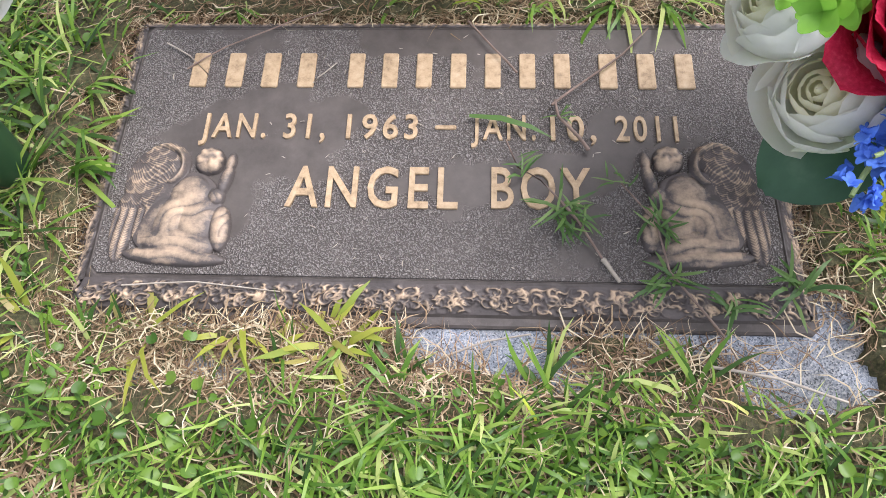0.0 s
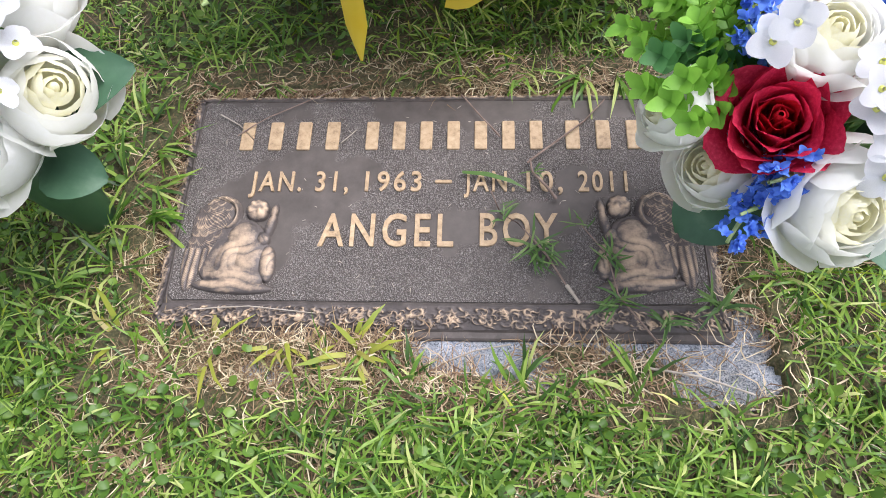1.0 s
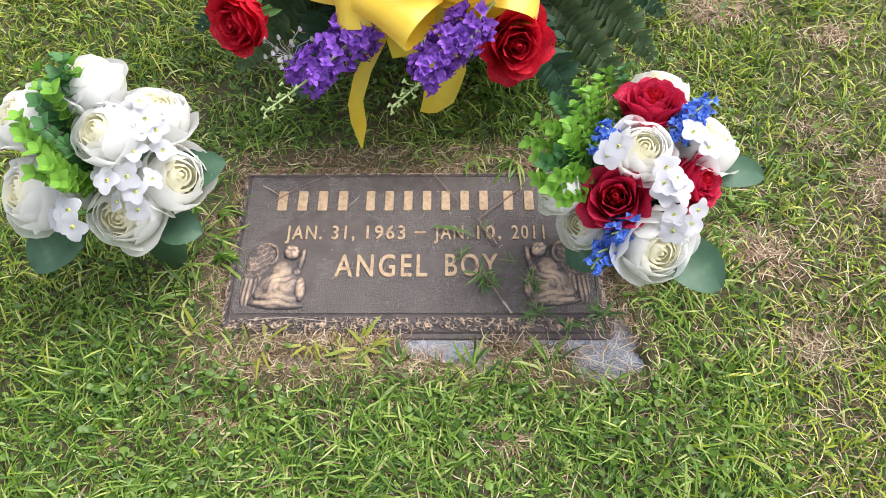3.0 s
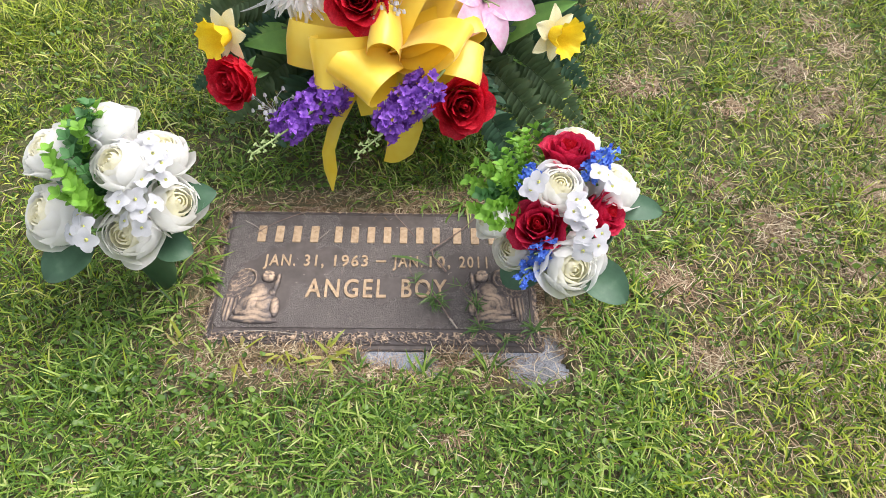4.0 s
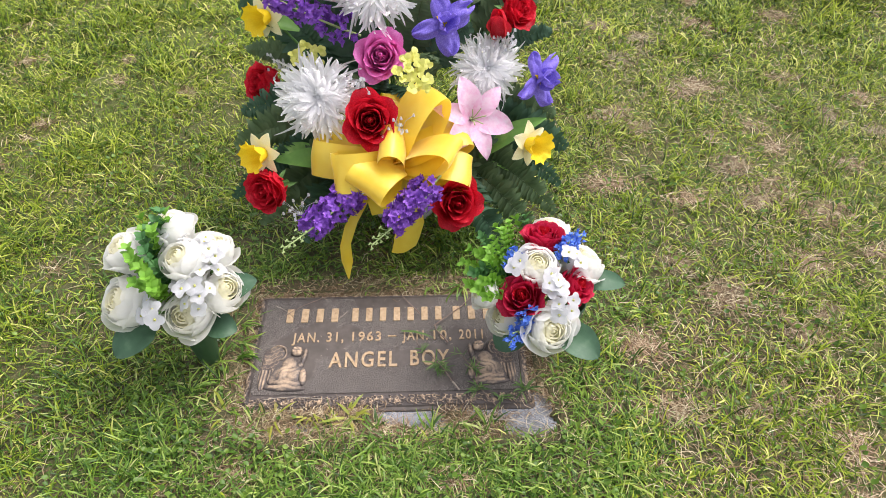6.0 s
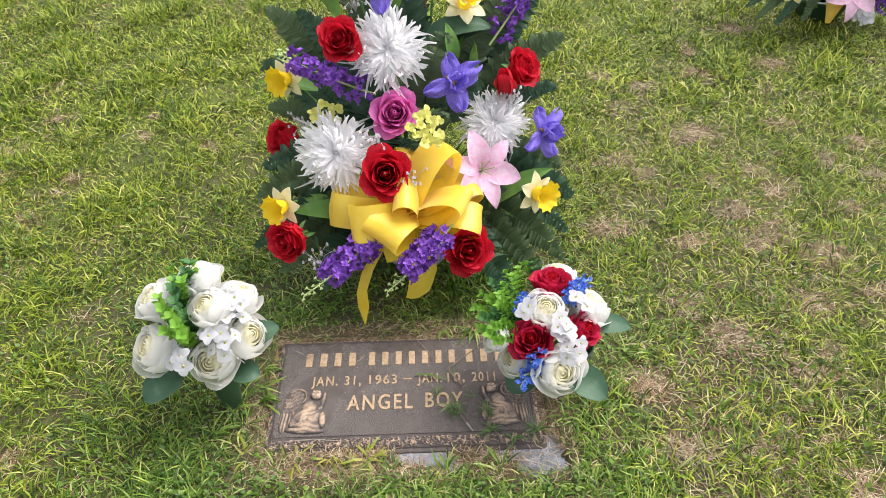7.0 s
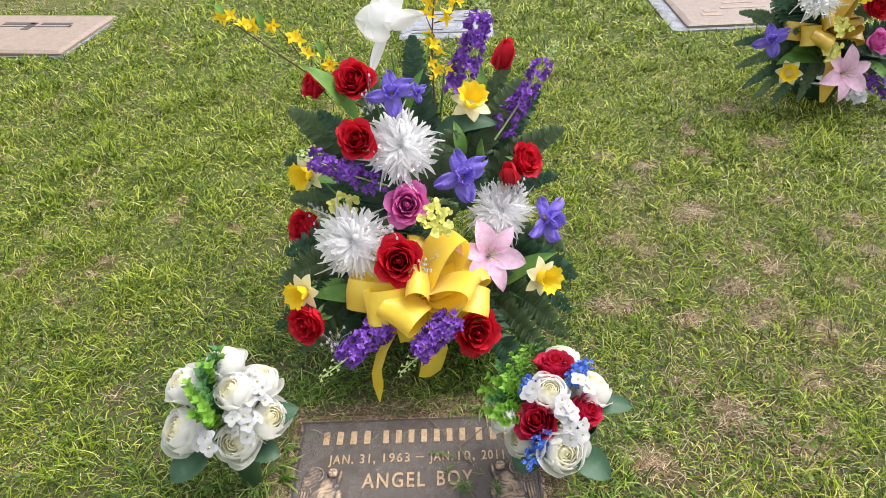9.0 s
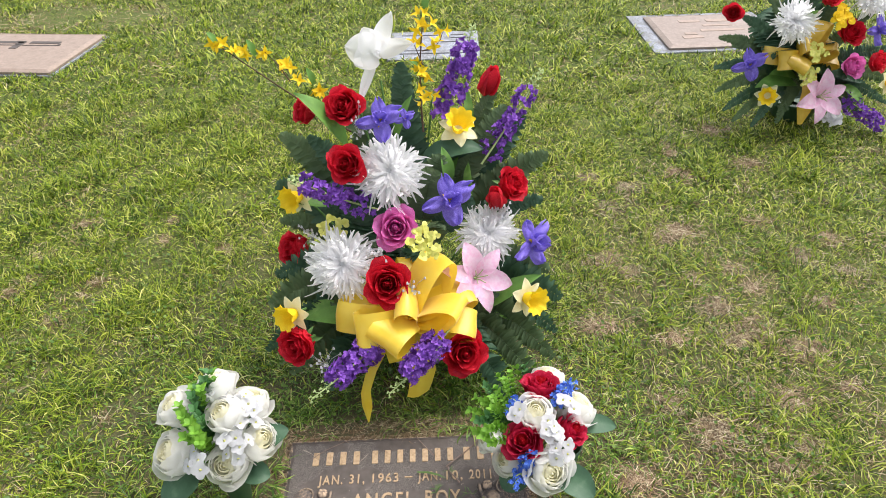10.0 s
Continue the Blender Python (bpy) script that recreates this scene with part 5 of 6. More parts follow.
for k, b in enumerate([(0.17, -0.008, 0.268), (0.162, 0.02, 0.262), (0.176, 0.048, 0.265), (0.2, 0.08, 0.266), (0.232, 0.108, 0.266), (0.276, 0.135, 0.262), (0.21, 0.03, 0.285), (0.24, 0.08, 0.285), (0.198, -0.012, 0.28), (0.19, -0.045, 0.262), (0.22, 0.055, 0.285), (0.255, 0.105, 0.28), (0.205, 0.0, 0.285), (0.29, 0.125, 0.275), (0.19, 0.03, 0.275), (0.212, -0.03, 0.27), (0.183, -0.058, 0.272), (0.198, -0.07, 0.266), (0.176, -0.03, 0.288), (0.192, -0.048, 0.284), (0.168, -0.045, 0.27)]):
    a = (0.285 - 0.004 * (k % 4), 0.01 + 0.008 * (k % 5), 0.19)
    sprig(mixed_bouquet, R_(*a), R_(*b), 0.0165, SPRIG_DARK if k % 5 == 3 else SPRIG, 10)
for a, b, w in [((0.38, 0.005, 0.21), (0.492, 0.012, 0.195), 0.046), ((0.34, -0.09, 0.18), (0.41, -0.15, 0.17), 0.068), ((0.28, -0.05, 0.16), (0.22, -0.09, 0.12), 0.07), ((0.36, 0.04, 0.18), (0.43, 0.12, 0.18), 0.075), ((0.3, 0.02, 0.17), (0.22, 0.06, 0.16), 0.075)]:
    leaf(mixed_bouquet, R_(*a), R_(*b), w, DARK_LEAF, 0.025, label="dark green rose leaf", m_=0.65)

# ---- tall arrangement behind the plaque ----
BASE_A = (0.03, 0.47, 0.0)
arrangement = thing("flower_arrangement", BASE_A, "tall artificial flower arrangement with a yellow bow in a white bowl", "flower arrangement", "flower arrangements")
A_ = Local(BASE_A)
put("bowl", lathe("bowl", [(0.07, 0.0), (0.085, 0.01), (0.115, 0.085), (0.122, 0.09), (0.122, 0.096), (0.112, 0.094), (0.1, 0.07), (0.02, 0.065)], WHITE_PLASTIC), arrangement, label="white plastic bowl with a rolled rim")
EYE_AT = Vector((0.1, -0.93, 1.4))


def out_of(q, side=0.6, base=BASE_A):
    """A flower's facing: out of the arrangement's heart and partly towards the front."""
    q = Vector(q)
    heart = Vector((base[0], base[1] + 0.12 + 0.25 * q.z, max(q.z - 0.12, 0.08)))
    return (q - heart).normalized() * side + Vector((0.05, -0.72, 0.6)) * (1 - side) * 1.4


A_ROSES = [((-0.121, 0.515, 0.615), 0.105, REDS, 0.35, 0.1), ((-0.127, 0.62, 0.725), 0.11, REDS, 0.5, 0.2), ((-0.005, 0.452, 0.46), 0.118, PINKS, 0.2, 0.1), ((-0.028, 0.325, 0.38), 0.125, REDS, 0.2, 0.0),
           ((-0.315, 0.57, 0.32), 0.118, REDS, 0.7, 0.7), ((-0.27, 0.26, 0.24), 0.118, REDS, 0.8, 0.6), ((0.16, 0.24, 0.213), 0.119, REDS, 0.3, 0.0), ((0.316, 0.583, 0.497), 0.105, REDS, 0.7, 0.4), ((-0.235, 0.635, 0.705), 0.085, REDS, 0.95, 0.9)]
for k, (q, s, col, side, closed) in enumerate(A_ROSES):
    rose(arrangement, A_(*q), out_of(q, side), s * 1.12, col, 47 * k, closed)
for q, s in [((-0.016, 0.545, 0.57), 0.17), ((-0.145, 0.415, 0.378), 0.175), ((0.235, 0.52, 0.382), 0.155)]:
    mum(arrangement, A_(*q), out_of(q, 0.3), s, 60 * s * 100)
lily(arrangement, A_(0.195, 0.42, 0.31), (0.25, -0.7, 0.65), 0.165, 35)
for q, nrm, s in [((0.167, 0.692, 0.605), (0.15, -0.45, 0.9), 0.115), ((-0.262, 0.585, 0.485), (-0.5, -0.7, 0.15), 0.105), ((0.325, 0.382, 0.27), (0.6, -0.75, 0.25), 0.11), ((-0.264, 0.32, 0.302), (-0.5, -0.7, 0.25), 0.1)]:
    daffodil(arrangement, A_(*q), nrm, s, 20)
for q, s, nrm in [((-0.029, 0.575, 0.7), 0.105, (0, -0.7, 0.5)), ((0.135, 0.51, 0.5), 0.13, (0.2, -0.8, 0.5)), ((0.349, 0.467, 0.385), 0.125, (0.6, -0.6, 0.4)), ((0.03, 0.62, 0.68), 0.05, (0.2, -0.7, 0.5))]:
    iris(arrangement, A_(*q), nrm, s, 15)
tulip(arrangement, A_(0.248, 0.82, 0.645), (0.25, -0.25, 0.9), 0.105, 0)
tulip(arrangement, A_(0.268, 0.565, 0.435), (-0.15, -0.35, 0.8), 0.095, 40)
white_blossom(arrangement, A_(-0.035, 0.73, 0.81), (-0.1, -0.75, 0.45), 0.14, 62)
spike(arrangement, A_(0.135, 0.74, 0.62), A_(0.215, 0.81, 0.845), 0.08, VIOLET, 150, 0.16)
spike(arrangement, A_(0.245, 0.66, 0.545), A_(0.4, 0.79, 0.725), 0.068, VIOLET, 130, 0.2)
spike(arrangement, A_(-0.075, 0.54, 0.47), A_(-0.245, 0.45, 0.615), 0.07, VIOLET, 130, 0.12)
spike(arrangement, A_(-0.07, 0.265, 0.235), A_(-0.215, 0.13, 0.195), 0.072, VIOLET, 150, 0.33)
spike(arrangement, A_(0.1, 0.25, 0.262), A_(-0.03, 0.145, 0.185), 0.072, VIOLET, 150, 0.33)
cluster(arrangement, A_(-0.178, 0.534, 0.405), (-0.2, -0.7, 0.6), 0.04, 12, 0.028, LIME_YELLOW, PALE_YELLOW)
cluster(arrangement, A_(0.068, 0.385, 0.455), (0.2, -0.7, 0.6), 0.042, 13, 0.028, LIME_YELLOW, PALE_YELLOW)
bow(arrangement, A_(0.022, 0.332, 0.25), (0.0, -0.75, 0.66), 1.15)
tail = put("ribbon_tail", joined("ribbon_tail", [strip([A_(*q) for q in ((0.0, 0.345, 0.22), (-0.05, 0.29, 0.2), (-0.085, 0.245, 0.15), (-0.1, 0.225, 0.1), (-0.103, 0.215, 0.055), (-0.1, 0.2, 0.014))], [0.035, 0.034, 0.03, 0.026, 0.03, 0.004], [(0.7, -0.6, 0.5), (0.8, -0.5, 0.5), (0.95, 0.1, 0.2), (1, 0.3, 0), (1, -0.3, 0.2), (1, -0.3, 0.1)])], RIBBON), arrangement, label="pointed yellow ribbon tail hanging into the grass")
put("ribbon_tail", joined("ribbon_tail", [strip([A_(*q) for q in ((0.03, 0.34, 0.23), (0.045, 0.295, 0.18), (0.05, 0.268, 0.12), (0.042, 0.255, 0.075), (0.033, 0.25, 0.05))], [0.05, 0.06, 0.068, 0.066, 0.062], [(1, -0.3, 0), (1, -0.2, 0.1), (1, 0.1, 0.1), (1, 0.2, 0.2), (0.95, 0.1, 0.25)])], RIBBON), arrangement, label="broad yellow ribbon tail")
put("ribbon_tail", joined("ribbon_tail", [strip([A_(*q) for q in ((0.01, 0.345, 0.22), (-0.03, 0.32, 0.17), (-0.02, 0.31, 0.12))], [0.04, 0.05, 0.05], [(1, 0, 0.4)] * 3)], RIBBON), arrangement, label="short yellow ribbon end")
forsythia(arrangement, bend(A_(-0.12, 0.68, 0.62), A_(-0.47, 0.81, 0.83), (0.03, 0, -0.03), 9), [A_(*q) for q in ((-0.47, 0.81, 0.83), (-0.44, 0.8, 0.828), (-0.425, 0.8, 0.8), (-0.385, 0.79, 0.81), (-0.335, 0.78, 0.81), (-0.3, 0.77, 0.775), (-0.275, 0.765, 0.77), (-0.25, 0.75, 0.735), (-0.22, 0.745, 0.72), (-0.2, 0.74, 0.715))], 0.042, [bend(A_(-0.27, 0.74, 0.74), A_(-0.34, 0.78, 0.815), (0, 0, 0.01), 5)])
forsythia(arrangement, bend(A_(0.074, 0.7, 0.6), A_(0.09, 0.81, 0.9), (-0.01, 0, 0), 9), [A_(*q) for q in ((0.08, 0.8, 0.885), (0.075, 0.795, 0.855), (0.1, 0.79, 0.862), (0.135, 0.79, 0.845), (0.06, 0.785, 0.81), (0.115, 0.78, 0.81), (0.07, 0.77, 0.775), (0.065, 0.75, 0.745), (0.095, 0.75, 0.75), (0.06, 0.73, 0.71), (0.1, 0.73, 0.705), (0.075, 0.72, 0.685))], 0.042, [bend(A_(0.08, 0.77, 0.8), A_(0.135, 0.79, 0.84), (0.01, 0, -0.01), 5), bend(A_(0.08, 0.75, 0.77), A_(0.06, 0.785, 0.81), (0, 0, 0), 4)])
for a, b, w in [((-0.13, 0.64, 0.6), (-0.245, 0.62, 0.765), 0.06), ((0.12, 0.64, 0.45), (0.18, 0.68, 0.6), 0.045), ((0.2, 0.62, 0.43), (0.19, 0.6, 0.56), 0.025), ((-0.08, 0.38, 0.21), (-0.26, 0.36, 0.245), 0.06), ((0.22, 0.42, 0.2), (0.375, 0.42, 0.315), 0.05), ((-0.2, 0.6, 0.44), (-0.345, 0.6, 0.47), 0.05), ((0.2, 0.75, 0.56), (0.2, 0.8, 0.68), 0.03), ((0.14, 0.6, 0.5), (0.12, 0.62, 0.6), 0.035), ((0.0, 0.66, 0.6), (0.05, 0.68, 0.72), 0.03), ((-0.36, 0.78, 0.8), (-0.375, 0.78, 0.845), 0.02), ((-0.46, 0.8, 0.83), (-0.48, 0.8, 0.86), 0.02), ((-0.21, 0.74, 0.73), (-0.225, 0.74, 0.78), 0.02), ((0.09, 0.8, 0.89), (0.1, 0.82, 0.94), 0.02), ((0.08, 0.76, 0.75), (0.045, 0.75, 0.78), 0.02), ((0.25, 0.45, 0.18), (0.33, 0.4, 0.16), 0.05), ((-0.16, 0.45, 0.2), (-0.3, 0.42, 0.2), 0.05)]:
    leaf(arrangement, A_(*a), A_(*b), w, LEAF, 0.02, label="fresh green strap leaf")
for q, s in [((-0.09, 0.6, 0.67), 0.02), ((-0.25, 0.56, 0.37), 0.015), ((0.03, 0.33, 0.36), 0.012), ((-0.2, 0.24, 0.2), 0.018), ((0.28, 0.52, 0.45), 0.014), ((-0.04, 0.38, 0.44), 0.01)]:
    babys_breath(arrangement, A_(*q), s)
# fern fronds all round the heart
HEART = Vector((0.03, 0.55, 0.28))
FRONDS = [(0.42, 0.38, 0.14), (0.4, 0.3, 0.12), (0.44, 0.45, 0.2), (0.36, 0.22, 0.09), (0.27, 0.17, 0.1), (0.41, 0.5, 0.26), (0.4, 0.62, 0.42), (0.42, 0.7, 0.52), (0.36, 0.78, 0.6), (0.28, 0.82, 0.66), (0.02, 0.8, 0.76), (-0.12, 0.78, 0.68), (-0.24, 0.7, 0.6), (-0.32, 0.72, 0.6), (-0.33, 0.62, 0.5), (-0.34, 0.62, 0.38), (-0.35, 0.5, 0.28), (-0.36, 0.42, 0.24), (-0.37, 0.34, 0.15), (-0.3, 0.28, 0.12), (-0.2, 0.24, 0.1), (0.3, 0.72, 0.66), (-0.05, 0.55, 0.42), (0.08, 0.5, 0.42), (0.2, 0.55, 0.47), (0.12, 0.6, 0.58), (-0.14, 0.55, 0.5), (-0.1, 0.48, 0.38), (0.12, 0.42, 0.3), (0.1, 0.56, 0.56), (0.05, 0.44, 0.36), (-0.2, 0.48, 0.3), (0.25, 0.4, 0.25), (0.18, 0.7, 0.56), (-0.06, 0.68, 0.64), (0.33, 0.4, 0.1), (-0.3, 0.46, 0.14)]
for k, q in enumerate(FRONDS):
    root = HEART.lerp(Vector(q), 0.4) + Vector((0, 0.05, -0.04))
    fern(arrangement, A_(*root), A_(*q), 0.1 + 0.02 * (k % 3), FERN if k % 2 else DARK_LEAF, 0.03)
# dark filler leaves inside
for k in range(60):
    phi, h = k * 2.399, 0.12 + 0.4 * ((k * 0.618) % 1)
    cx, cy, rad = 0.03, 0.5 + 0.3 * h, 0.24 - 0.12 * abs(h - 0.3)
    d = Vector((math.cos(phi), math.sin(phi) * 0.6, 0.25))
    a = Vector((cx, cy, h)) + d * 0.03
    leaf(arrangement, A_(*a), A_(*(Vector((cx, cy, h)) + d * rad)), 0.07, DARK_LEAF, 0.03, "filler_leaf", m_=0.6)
for q in [(-0.1, 0.7, 0.72), (0.1, 0.8, 0.65), (0.24, 0.8, 0.6), (0.3, 0.62, 0.5), (-0.28, 0.62, 0.48), (-0.03, 0.7, 0.75), (0.0, 0.6, 0.55), (0.2, 0.5, 0.35), (-0.13, 0.45, 0.36)]:
    put("stem", joined("stem", [tube(bend(Vector((0, 0, 0.08)), A_(*q), (0, 0.03, 0.02), 7), 0.003)], STEM), arrangement)

# ---- a second arrangement farther back ----
BASE_B = (1.79, 1.92, 0.0)
second = thing("flower_arrangement", BASE_B, "artificial flower arrangement with a gold bow standing on the lawn", "flower arrangement", "flower arrangements")
B_ = Local(BASE_B)
put("bowl", lathe("bowl", [(0.07, 0.0), (0.085, 0.01), (0.115, 0.085), (0.122, 0.09), (0.122, 0.096), (0.112, 0.094), (0.1, 0.07), (0.02, 0.065)], GREEN_PLASTIC), second, label="dark green plastic bowl")
for q, s, col, nrm, closed in [((1.335, 1.76, 0.55), 0.1, REDS, (-0.4, -0.8, 0.4), 0.6), ((1.859, 1.75, 0.455), 0.13, REDS, (0.1, -0.8, 0.5), 0.1), ((1.91, 1.74, 0.31), 0.125, PINKS, (0.2, -0.8, 0.4), 0.1), ((2.02, 1.75, 0.32), 0.12, REDS, (0.5, -0.7, 0.3), 0.3), ((1.735, 1.78, 0.6), 0.11, REDS, (0, -0.6, 0.7), 0.2), ((1.98, 1.85, 0.62), 0.11, REDS, (0.4, -0.6, 0.6), 0.2)]:
    rose(second, B_(*q), nrm, s, col, 30, closed)
for q, s in [((1.6, 1.76, 0.5), 0.17), ((1.92, 1.8, 0.58), 0.16)]:
    mum(second, B_(*q), (-0.1, -0.8, 0.5), s, 40)
lily(second, B_(1.77, 1.72, 0.185), (0.1, -0.85, 0.45), 0.2, 15)
daffodil(second, B_(1.56, 1.74, 0.19), (-0.4, -0.8, 0.3), 0.11, 0)
daffodil(second, B_(2.07, 1.75, 0.225), (0.5, -0.8, 0.3), 0.11, 0)
iris(second, B_(1.46, 1.76, 0.325), (-0.4, -0.75, 0.4), 0.13, 30)
iris(second, B_(1.96, 1.76, 0.455), (0.4, -0.75, 0.4), 0.12, 0)
spike(second, B_(1.92, 1.78, 0.15), B_(2.1, 1.66, 0.04), 0.085, VIOLET, 110, 0.12)
cluster(second, B_(1.7, 1.72, 0.285), (0, -0.8, 0.5), 0.04, 11, 0.03, LIME_YELLOW, PALE_YELLOW)
cluster(second, B_(1.72, 1.74, 0.38), (0, -0.8, 0.5), 0.04, 9, 0.03, LIME_YELLOW, PALE_YELLOW)
cluster(second, B_(1.79, 1.76, 0.52), (0, -0.8, 0.5), 0.045, 9, 0.045, YELLOW, YELLOW, "daffodil_cluster", "small golden blossoms")
cluster(second, B_(1.85, 1.7, 0.1), (0, -0.8, 0.5), 0.035, 7, 0.05, WHITE, WHITE, "daisy_cluster", "small white blossoms")
bow(second, B_(1.7, 1.82, 0.32), (0.0, -0.85, 0.5), 1.05, GOLD_RIBBON)
put("ribbon_tail", joined("ribbon_tail", [strip([B_(*q) for q in ((1.73, 1.77, 0.3), (1.74, 1.73, 0.2), (1.735, 1.72, 0.13), (1.725, 1.71, 0.06))], [0.05, 0.065, 0.065, 0.02], [(1, -0.2, 0.1)] * 4)], GOLD_RIBBON), second, label="gold ribbon tail")
for a, b, w in [((1.72, 1.82, 0.2), (1.5, 1.76, 0.22), 0.09), ((1.72, 1.82, 0.22), (1.56, 1.78, 0.27), 0.08), ((1.66, 1.8, 0.45), (1.66, 1.72, 0.56), 0.06), ((1.84, 1.78, 0.14), (1.82, 1.7, 0.07), 0.04), ((1.9, 1.8, 0.2), (1.99, 1.72, 0.13), 0.06)]:
    leaf(second, B_(*a), B_(*b), w, LEAF, 0.02, label="fresh green leaf")
for k, q in enumerate([(1.32, 1.8, 0.3), (1.34, 1.78, 0.2), (1.38, 1.75, 0.12), (1.42, 1.72, 0.08), (1.5, 1.7, 0.06), (1.33, 1.84, 0.42), (1.42, 1.86, 0.5), (1.5, 1.86, 0.6), (1.55, 1.88, 0.66), (1.62, 1.72, 0.06), (1.7, 1.9, 0.7), (1.85, 1.9, 0.7), (2.1, 1.8, 0.35), (2.15, 1.8, 0.2), (2.12, 1.76, 0.12), (2.0, 1.72, 0.07), (1.55, 1.78, 0.35), (1.65, 1.8, 0.45), (1.8, 1.78, 0.4), (1.95, 1.82, 0.5), (1.5, 1.8, 0.15), (1.4, 1.85, 0.38)]):
    fern(second, B_(1.78, 1.9, 0.2), B_(*q), 0.095, FERN if k % 2 else DARK_LEAF, 0.04)
for k in range(64):
    phi, h = k * 2.399, 0.1 + 0.5 * ((k * 0.618) % 1)
    d = Vector((math.cos(phi), math.sin(phi) * 0.55, 0.2))
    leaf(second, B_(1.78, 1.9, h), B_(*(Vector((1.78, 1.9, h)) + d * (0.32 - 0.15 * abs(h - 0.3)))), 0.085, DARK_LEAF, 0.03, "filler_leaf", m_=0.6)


# ---- flat markers farther back ----
def far_marker(name, cx, cy, hx, hy, turn, margin, material, label, rows, relief=None):
    ob = granite_slab(name, hx, hy, 0.09, pose(cx, cy, 0.016, 0, 0, turn), label)
    ob["category"] = "grave marker"
    if margin:
        l_, r_, b_, t_ = margin
        x0, x1, y0, y1 = -hx + l_, hx - r_, -hy + b_, hy - t_
        put("plaque", stepped("plaque", [(x0, x1, y0, y1, 0.0), (x0, x1, y0, y1, 0.012), (x0 + 0.008, x1 - 0.008, y0 + 0.008, y1 - 0.008, 0.015), (x0 + 0.03, x1 - 0.03, y0 + 0.03, y1 - 0.03, 0.022), (x0 + 0.035, x1 - 0.035, y0 + 0.035, y1 - 0.035, 0.019)], material), ob, label="weathered bronze plate")
        z = 0.019
    else:
        z = 0.0012
    for a, b, base, cap, mat_ in rows:
        bars([(a, b)], base, cap * 0.75, z, ob, mat_, thick=0.0025, name="inscription_bar")
    return ob


far_marker("flat_marker", -2.47, 3.13, 0.47, 0.33, -8, (0.012, 0.01, 0.012, 0.012), BRONZE_PALE, "pinkish tan bronze marker plate set flush in the lawn", [(-0.2, 0.02, 0.12, 0.05, BRONZE_EDGE), (0.06, 0.26, 0.12, 0.05, BRONZE_EDGE), (-0.3, 0.28, 0.085, 0.014, BRONZE_EDGE), (-0.02, 0.03, 0.03, 0.16, BRONZE_EDGE), (0.26, 0.275, 0.085, 0.05, BRONZE_EDGE)])
BRONZE_ROSE = bronze("bronze_rosy", (0.19, 0.15, 0.125), (0.27, 0.22, 0.185), (0.38, 0.33, 0.285), pebble=False)
far_marker("flat_marker", 1.8, 3.085, 0.41, 0.335, 0, (0.085, 0.06, 0.025, 0.08), BRONZE_ROSE, "brown bronze plate on a pale granite marker in the lawn", [(-0.14, -0.01, 0.1, 0.055, BRONZE_PALE), (0.03, 0.2, 0.1, 0.055, BRONZE_PALE), (-0.02, 0.16, 0.02, 0.035, BRONZE_PALE), (-0.06, 0.2, -0.07, 0.045, BRONZE_PALE), (-0.2, -0.08, -0.18, 0.06, BRONZE_PALE), (-0.17, -0.1, -0.12, 0.05, BRONZE_PALE)])
STONE_INK = cloth("dark_engraving", [(0.3, (0.08, 0.085, 0.09)), (0.7, (0.16, 0.165, 0.17))], 0.8, 0.0)
far_marker("flat_marker", 0.128, 3.02, 0.268, 0.235, -2, None, None, "pale grey granite flat marker with dark engraving", [(-0.2, 0.02, 0.15, 0.012, STONE_INK), (0.1, 0.2, 0.15, 0.012, STONE_INK), (-0.2, 0.2, -0.16, 0.014, STONE_INK), (-0.2, -0.02, -0.11, 0.012, STONE_INK), (0.1, 0.22, 0.1, 0.012, STONE_INK), (0.04, 0.14, 0.03, 0.012, STONE_INK)])


# ---- weeds lying over the bronze and clumps at its edge ----
def tuft(name, centre, count, length, width, material, label, lift=(0.1, 0.9), spread=(0, 6.283), seed=1):
    rr = np.random.RandomState(seed)
    q = np.array(centre)[None, :2] + rr.normal(0, 0.004, (count, 2))
    me = blades(name, q, np.full(count, centre[2]), rr.uniform(0.6, 1.0, count) * length, rr.uniform(0.7, 1.1, count) * width, rr.uniform(*lift, count), rr.uniform(0.3, 1.0, count), rr.uniform(*spread, count), material)
    return tagged(put(name, me), label, "weed")


for k, (c, n_, L, w) in enumerate([((-0.084, -0.163, 0.004), 16, 0.075, 0.0065), ((-0.07, -0.172, 0.004), 10, 0.07, 0.006), ((-0.155, -0.16, 0.004), 9, 0.06, 0.0055), ((-0.232, -0.165, 0.004), 7, 0.075, 0.0055), ((-0.325, -0.155, 0.004), 6, 0.07, 0.006), ((-0.12, -0.178, 0.004), 7, 0.05, 0.005)]):
    tuft("grass_clump", c, n_, L, w, LIME, "yellow-green clump of crabgrass at the plaque's foot", seed=k + 3)
for k, (c, n_, L, w) in enumerate([((0.104, -0.058, 0.026), 20, 0.042, 0.0028), ((0.118, -0.066, 0.026), 10, 0.03, 0.0022), ((0.181, -0.068, 0.026), 15, 0.034, 0.0026), ((0.186, -0.117, 0.024), 16, 0.036, 0.003), ((0.283, -0.122, 0.022), 15, 0.042, 0.0035), ((0.152, -0.03, 0.026), 7, 0.022, 0.002), ((0.072, -0.02, 0.026), 9, 0.026, 0.002), ((0.105, 0.032, 0.026), 6, 0.02, 0.002), ((0.235, -0.135, 0.016), 10, 0.035, 0.003)]):
    tuft("grass_sprig", c, n_, L, w, RUNNER, "green grass sprig rooting along a runner on the bronze", seed=k + 20)
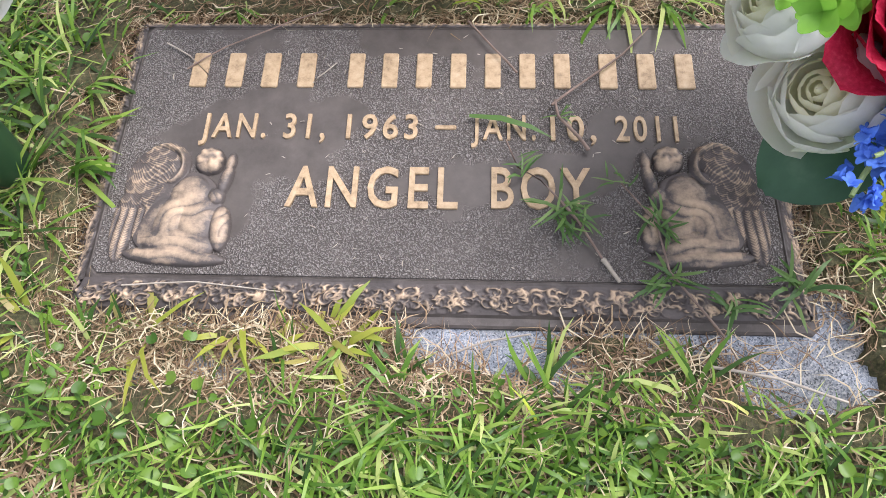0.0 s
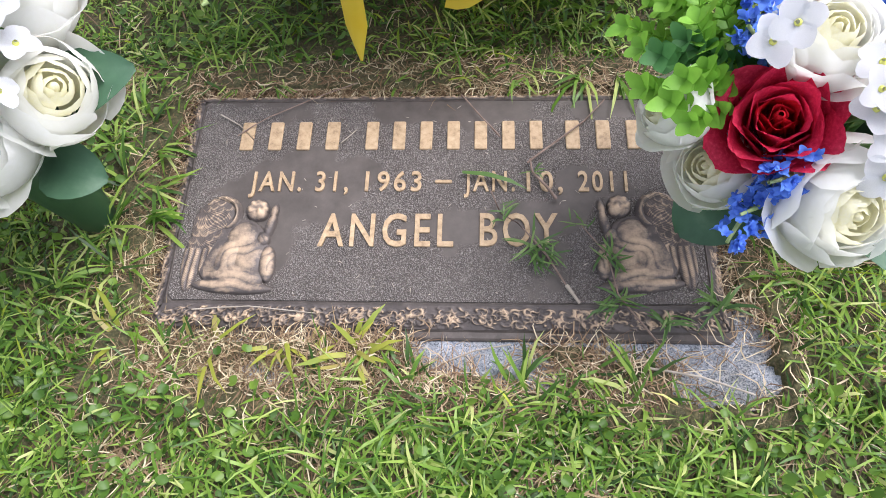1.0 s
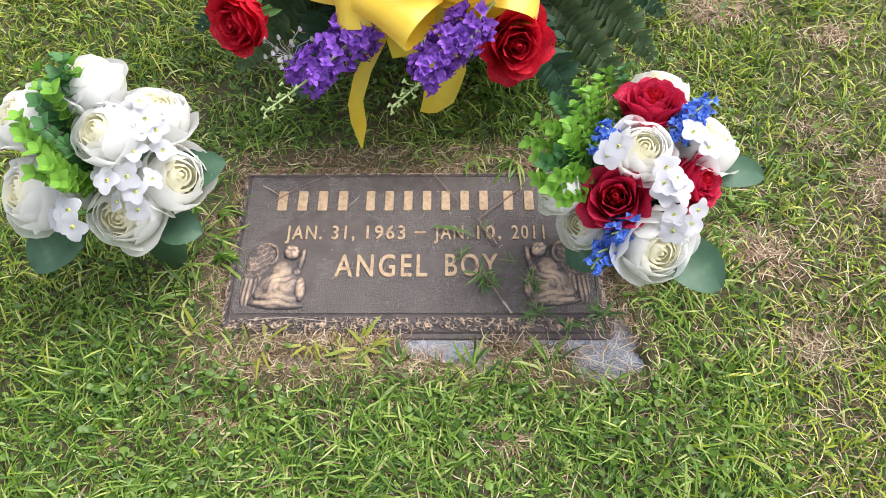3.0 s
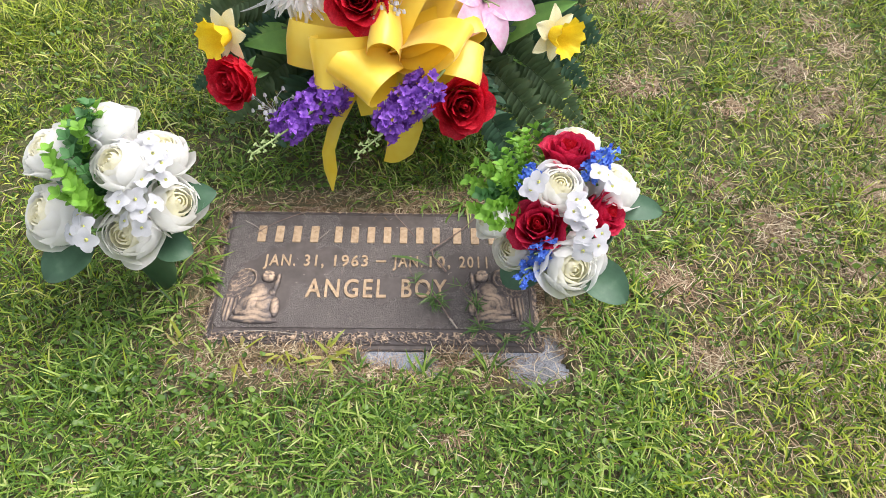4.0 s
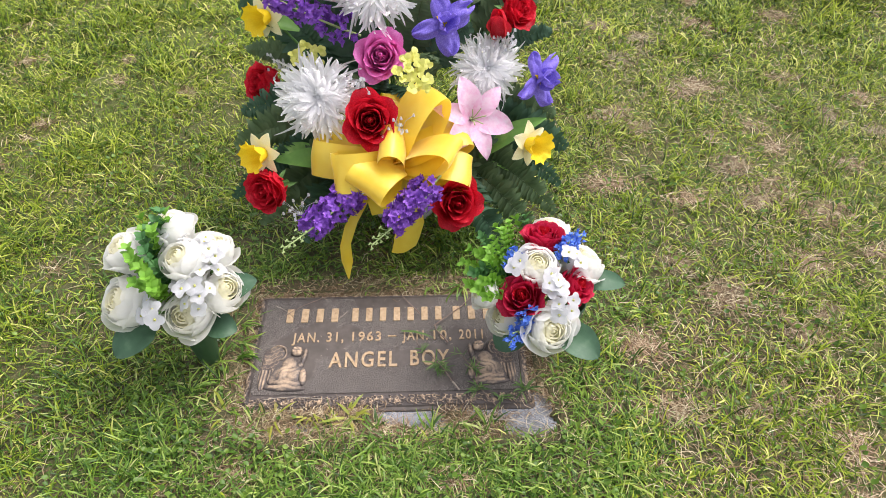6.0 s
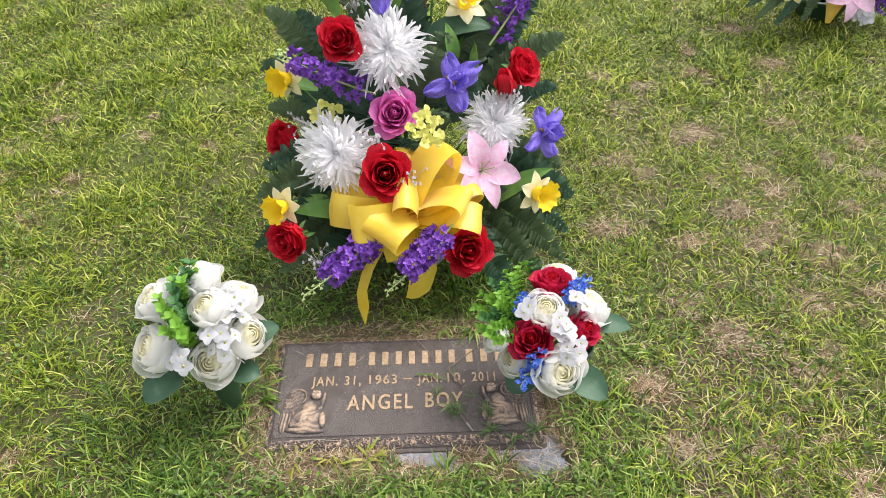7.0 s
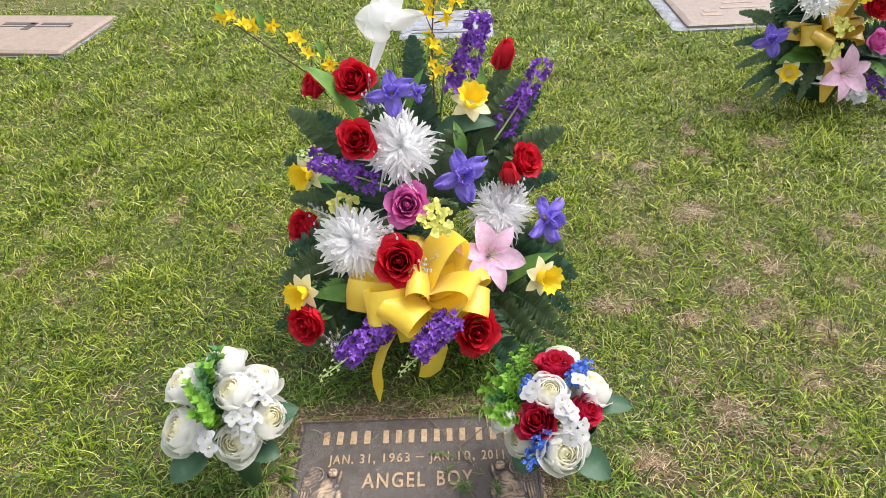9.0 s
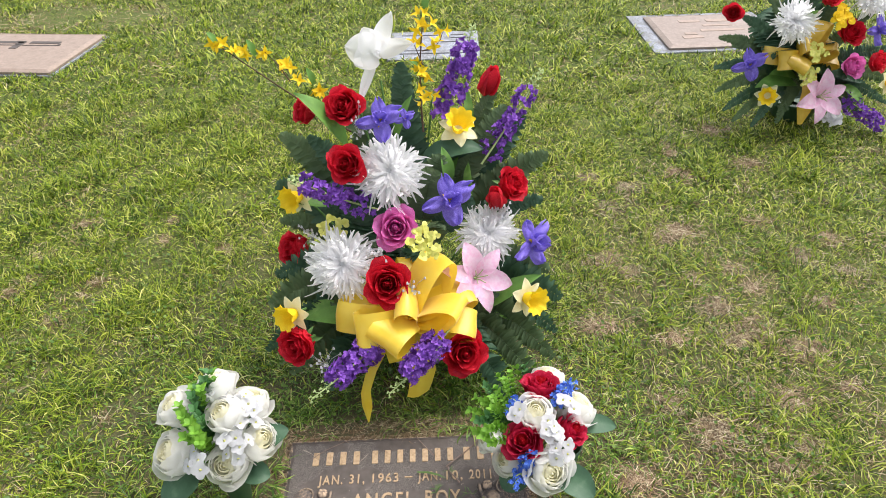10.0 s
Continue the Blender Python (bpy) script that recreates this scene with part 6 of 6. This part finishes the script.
for k, (c, n_, L, w, sp) in enumerate([((-0.345, -0.08, 0.006), 16, 0.085, 0.0045, (0, 6.28)), ((-0.37, -0.03, 0.006), 18, 0.09, 0.0045, (0, 6.28)), ((-0.36, 0.03, 0.006), 18, 0.09, 0.0045, (0, 6.28)), ((-0.39, 0.08, 0.006), 18, 0.09, 0.0045, (0, 6.28)), ((-0.35, 0.11, 0.006), 16, 0.08, 0.0045, (0, 6.28)), ((-0.41, -0.1, 0.006), 16, 0.08, 0.0045, (0, 6.28)), ((0.345, 0.0, 0.006), 12, 0.06, 0.004, (0, 6.28)), ((0.36, -0.09, 0.006), 12, 0.06, 0.004, (0, 6.28)), ((-0.325, -0.02, 0.01), 10, 0.085, 0.0055, (-0.7, 0.7)), ((-0.325, 0.02, 0.01), 8, 0.08, 0.005, (-0.9, 0.4)), ((-0.33, 0.07, 0.01), 9, 0.08, 0.005, (-0.9, 0.6)), ((0.17, 0.172, 0.012), 9, 0.09, 0.005, (-2.6, -0.6)), ((0.21, 0.17, 0.012), 9, 0.085, 0.005, (-2.6, -0.8)), ((0.1, 0.17, 0.012), 6, 0.06, 0.004, (-2.6, -0.8)), ((-0.2, 0.17, 0.012), 7, 0.05, 0.003, (-2.6, -0.6)), ((0.33, 0.04, 0.01), 8, 0.06, 0.004, (2.4, 3.9)), ((0.2, -0.2, 0.004), 12, 0.07, 0.005, (0.5, 2.6)), ((0.09, -0.2, 0.004), 12, 0.06, 0.005, (0.5, 2.6)), ((-0.02, -0.2, 0.004), 12, 0.06, 0.005, (0.5, 2.6)), ((-0.27, -0.175, 0.004), 10, 0.06, 0.005, (0.5, 2.6))]):
    tuft("grass_tuft", c, n_, L, w * 0.85, LUSH, "green grass tuft leaning over the marker's edge", lift=(0.2, 0.9), spread=sp, seed=k + 40)

m, n, l, p = shader("dry_stalk")
l.new(ramp(n, l, grain(n, l, 60, 4), [(0.3, (0.13, 0.085, 0.065)), (0.7, (0.24, 0.17, 0.13))]), p.inputs["Base Color"])
p.inputs["Roughness"].default_value = 0.7
STALK = m
m, n, l, p = shader("bleached_stalk")
l.new(ramp(n, l, grain(n, l, 60, 4), [(0.3, (0.26, 0.22, 0.17)), (0.7, (0.42, 0.37, 0.3))]), p.inputs["Base Color"])
p.inputs["Roughness"].default_value = 0.7
BLEACHED = m
for pts, rad, mat_ in [(((0.104, -0.05, 0.028), (0.118, -0.07, 0.03), (0.136, -0.1, 0.026)), 0.0014, STALK), (((0.136, -0.1, 0.026), (0.142, -0.108, 0.024), (0.149, -0.118, 0.023)), 0.0024, BLEACHED), (((0.104, -0.05, 0.028), (0.088, -0.03, 0.027), (0.07, -0.018, 0.026), (0.06, 0.01, 0.025)), 0.001, STALK),
                       (((0.225, -0.16, 0.02), (0.2, -0.13, 0.028), (0.187, -0.11, 0.027), (0.18, -0.068, 0.028), (0.155, -0.032, 0.026)), 0.0011, STALK), (((0.13, 0.0, 0.025), (0.12, 0.015, 0.026), (0.105, 0.033, 0.027), (0.103, 0.05, 0.026)), 0.0018, STALK), (((0.07, 0.08, 0.025), (0.05, 0.105, 0.026), (0.025, 0.14, 0.024)), 0.0012, STALK), (((0.1, 0.045, 0.026), (0.13, 0.07, 0.027), (0.165, 0.1, 0.026), (0.19, 0.13, 0.026)), 0.0013, STALK),
                       (((-0.115, 0.07, 0.022), (-0.105, 0.08, 0.024), (-0.095, 0.093, 0.022)), 0.0008, BLEACHED), (((-0.235, 0.085, 0.022), (-0.2, 0.11, 0.024), (-0.14, 0.14, 0.025), (-0.1, 0.16, 0.022)), 0.0008, STALK), (((-0.26, 0.115, 0.022), (-0.235, 0.1, 0.022), (-0.215, 0.08, 0.021)), 0.0009, BLEACHED),
                       (((0.21, -0.18, 0.012), (0.26, -0.19, 0.02), (0.31, -0.205, 0.014)), 0.0015, BLEACHED), (((0.01, -0.178, 0.006), (0.045, -0.165, 0.012), (0.08, -0.158, 0.01)), 0.0011, BLEACHED), (((-0.25, -0.128, 0.02), (-0.19, -0.124, 0.021), (-0.12, -0.13, 0.018)), 0.0008, BLEACHED)]:
    tagged(put("grass_stalk", joined("grass_stalk", [tube(bend(pts[0], pts[1], (0, 0, 0.001), 3)[:-1] + [Vector(q) for q in pts[1:]], rad, 5, 0.7)], mat_)), "dry grass stalk lying on the bronze plaque", "stalk")
long_q = np.array([(0.028, 0.034)])
me = blades("grass_sprig", long_q, np.array([0.024]), np.array([0.078]), np.array([0.006]), np.array([0.12]), np.array([0.2]), np.array([-0.02]), RUNNER)
tagged(put("grass_sprig", me), "single green grass blade lying across the lettering", "weed")
n = 90
q = np.stack([r.uniform(-0.27, 0.27, n), r.uniform(-0.11, 0.125, n)], 1)
me = blades("clippings", q, np.full(n, TOP + 0.0006), r.uniform(0.002, 0.008, n), r.uniform(0.0005, 0.0011, n), r.uniform(0, 0.15, n), r.uniform(0, 0.2, n), r.uniform(0, 6.28, n), BLEACHED)
tagged(put("clippings", me), "pale grass clippings scattered on the bronze", "clippings", kind="stuff")
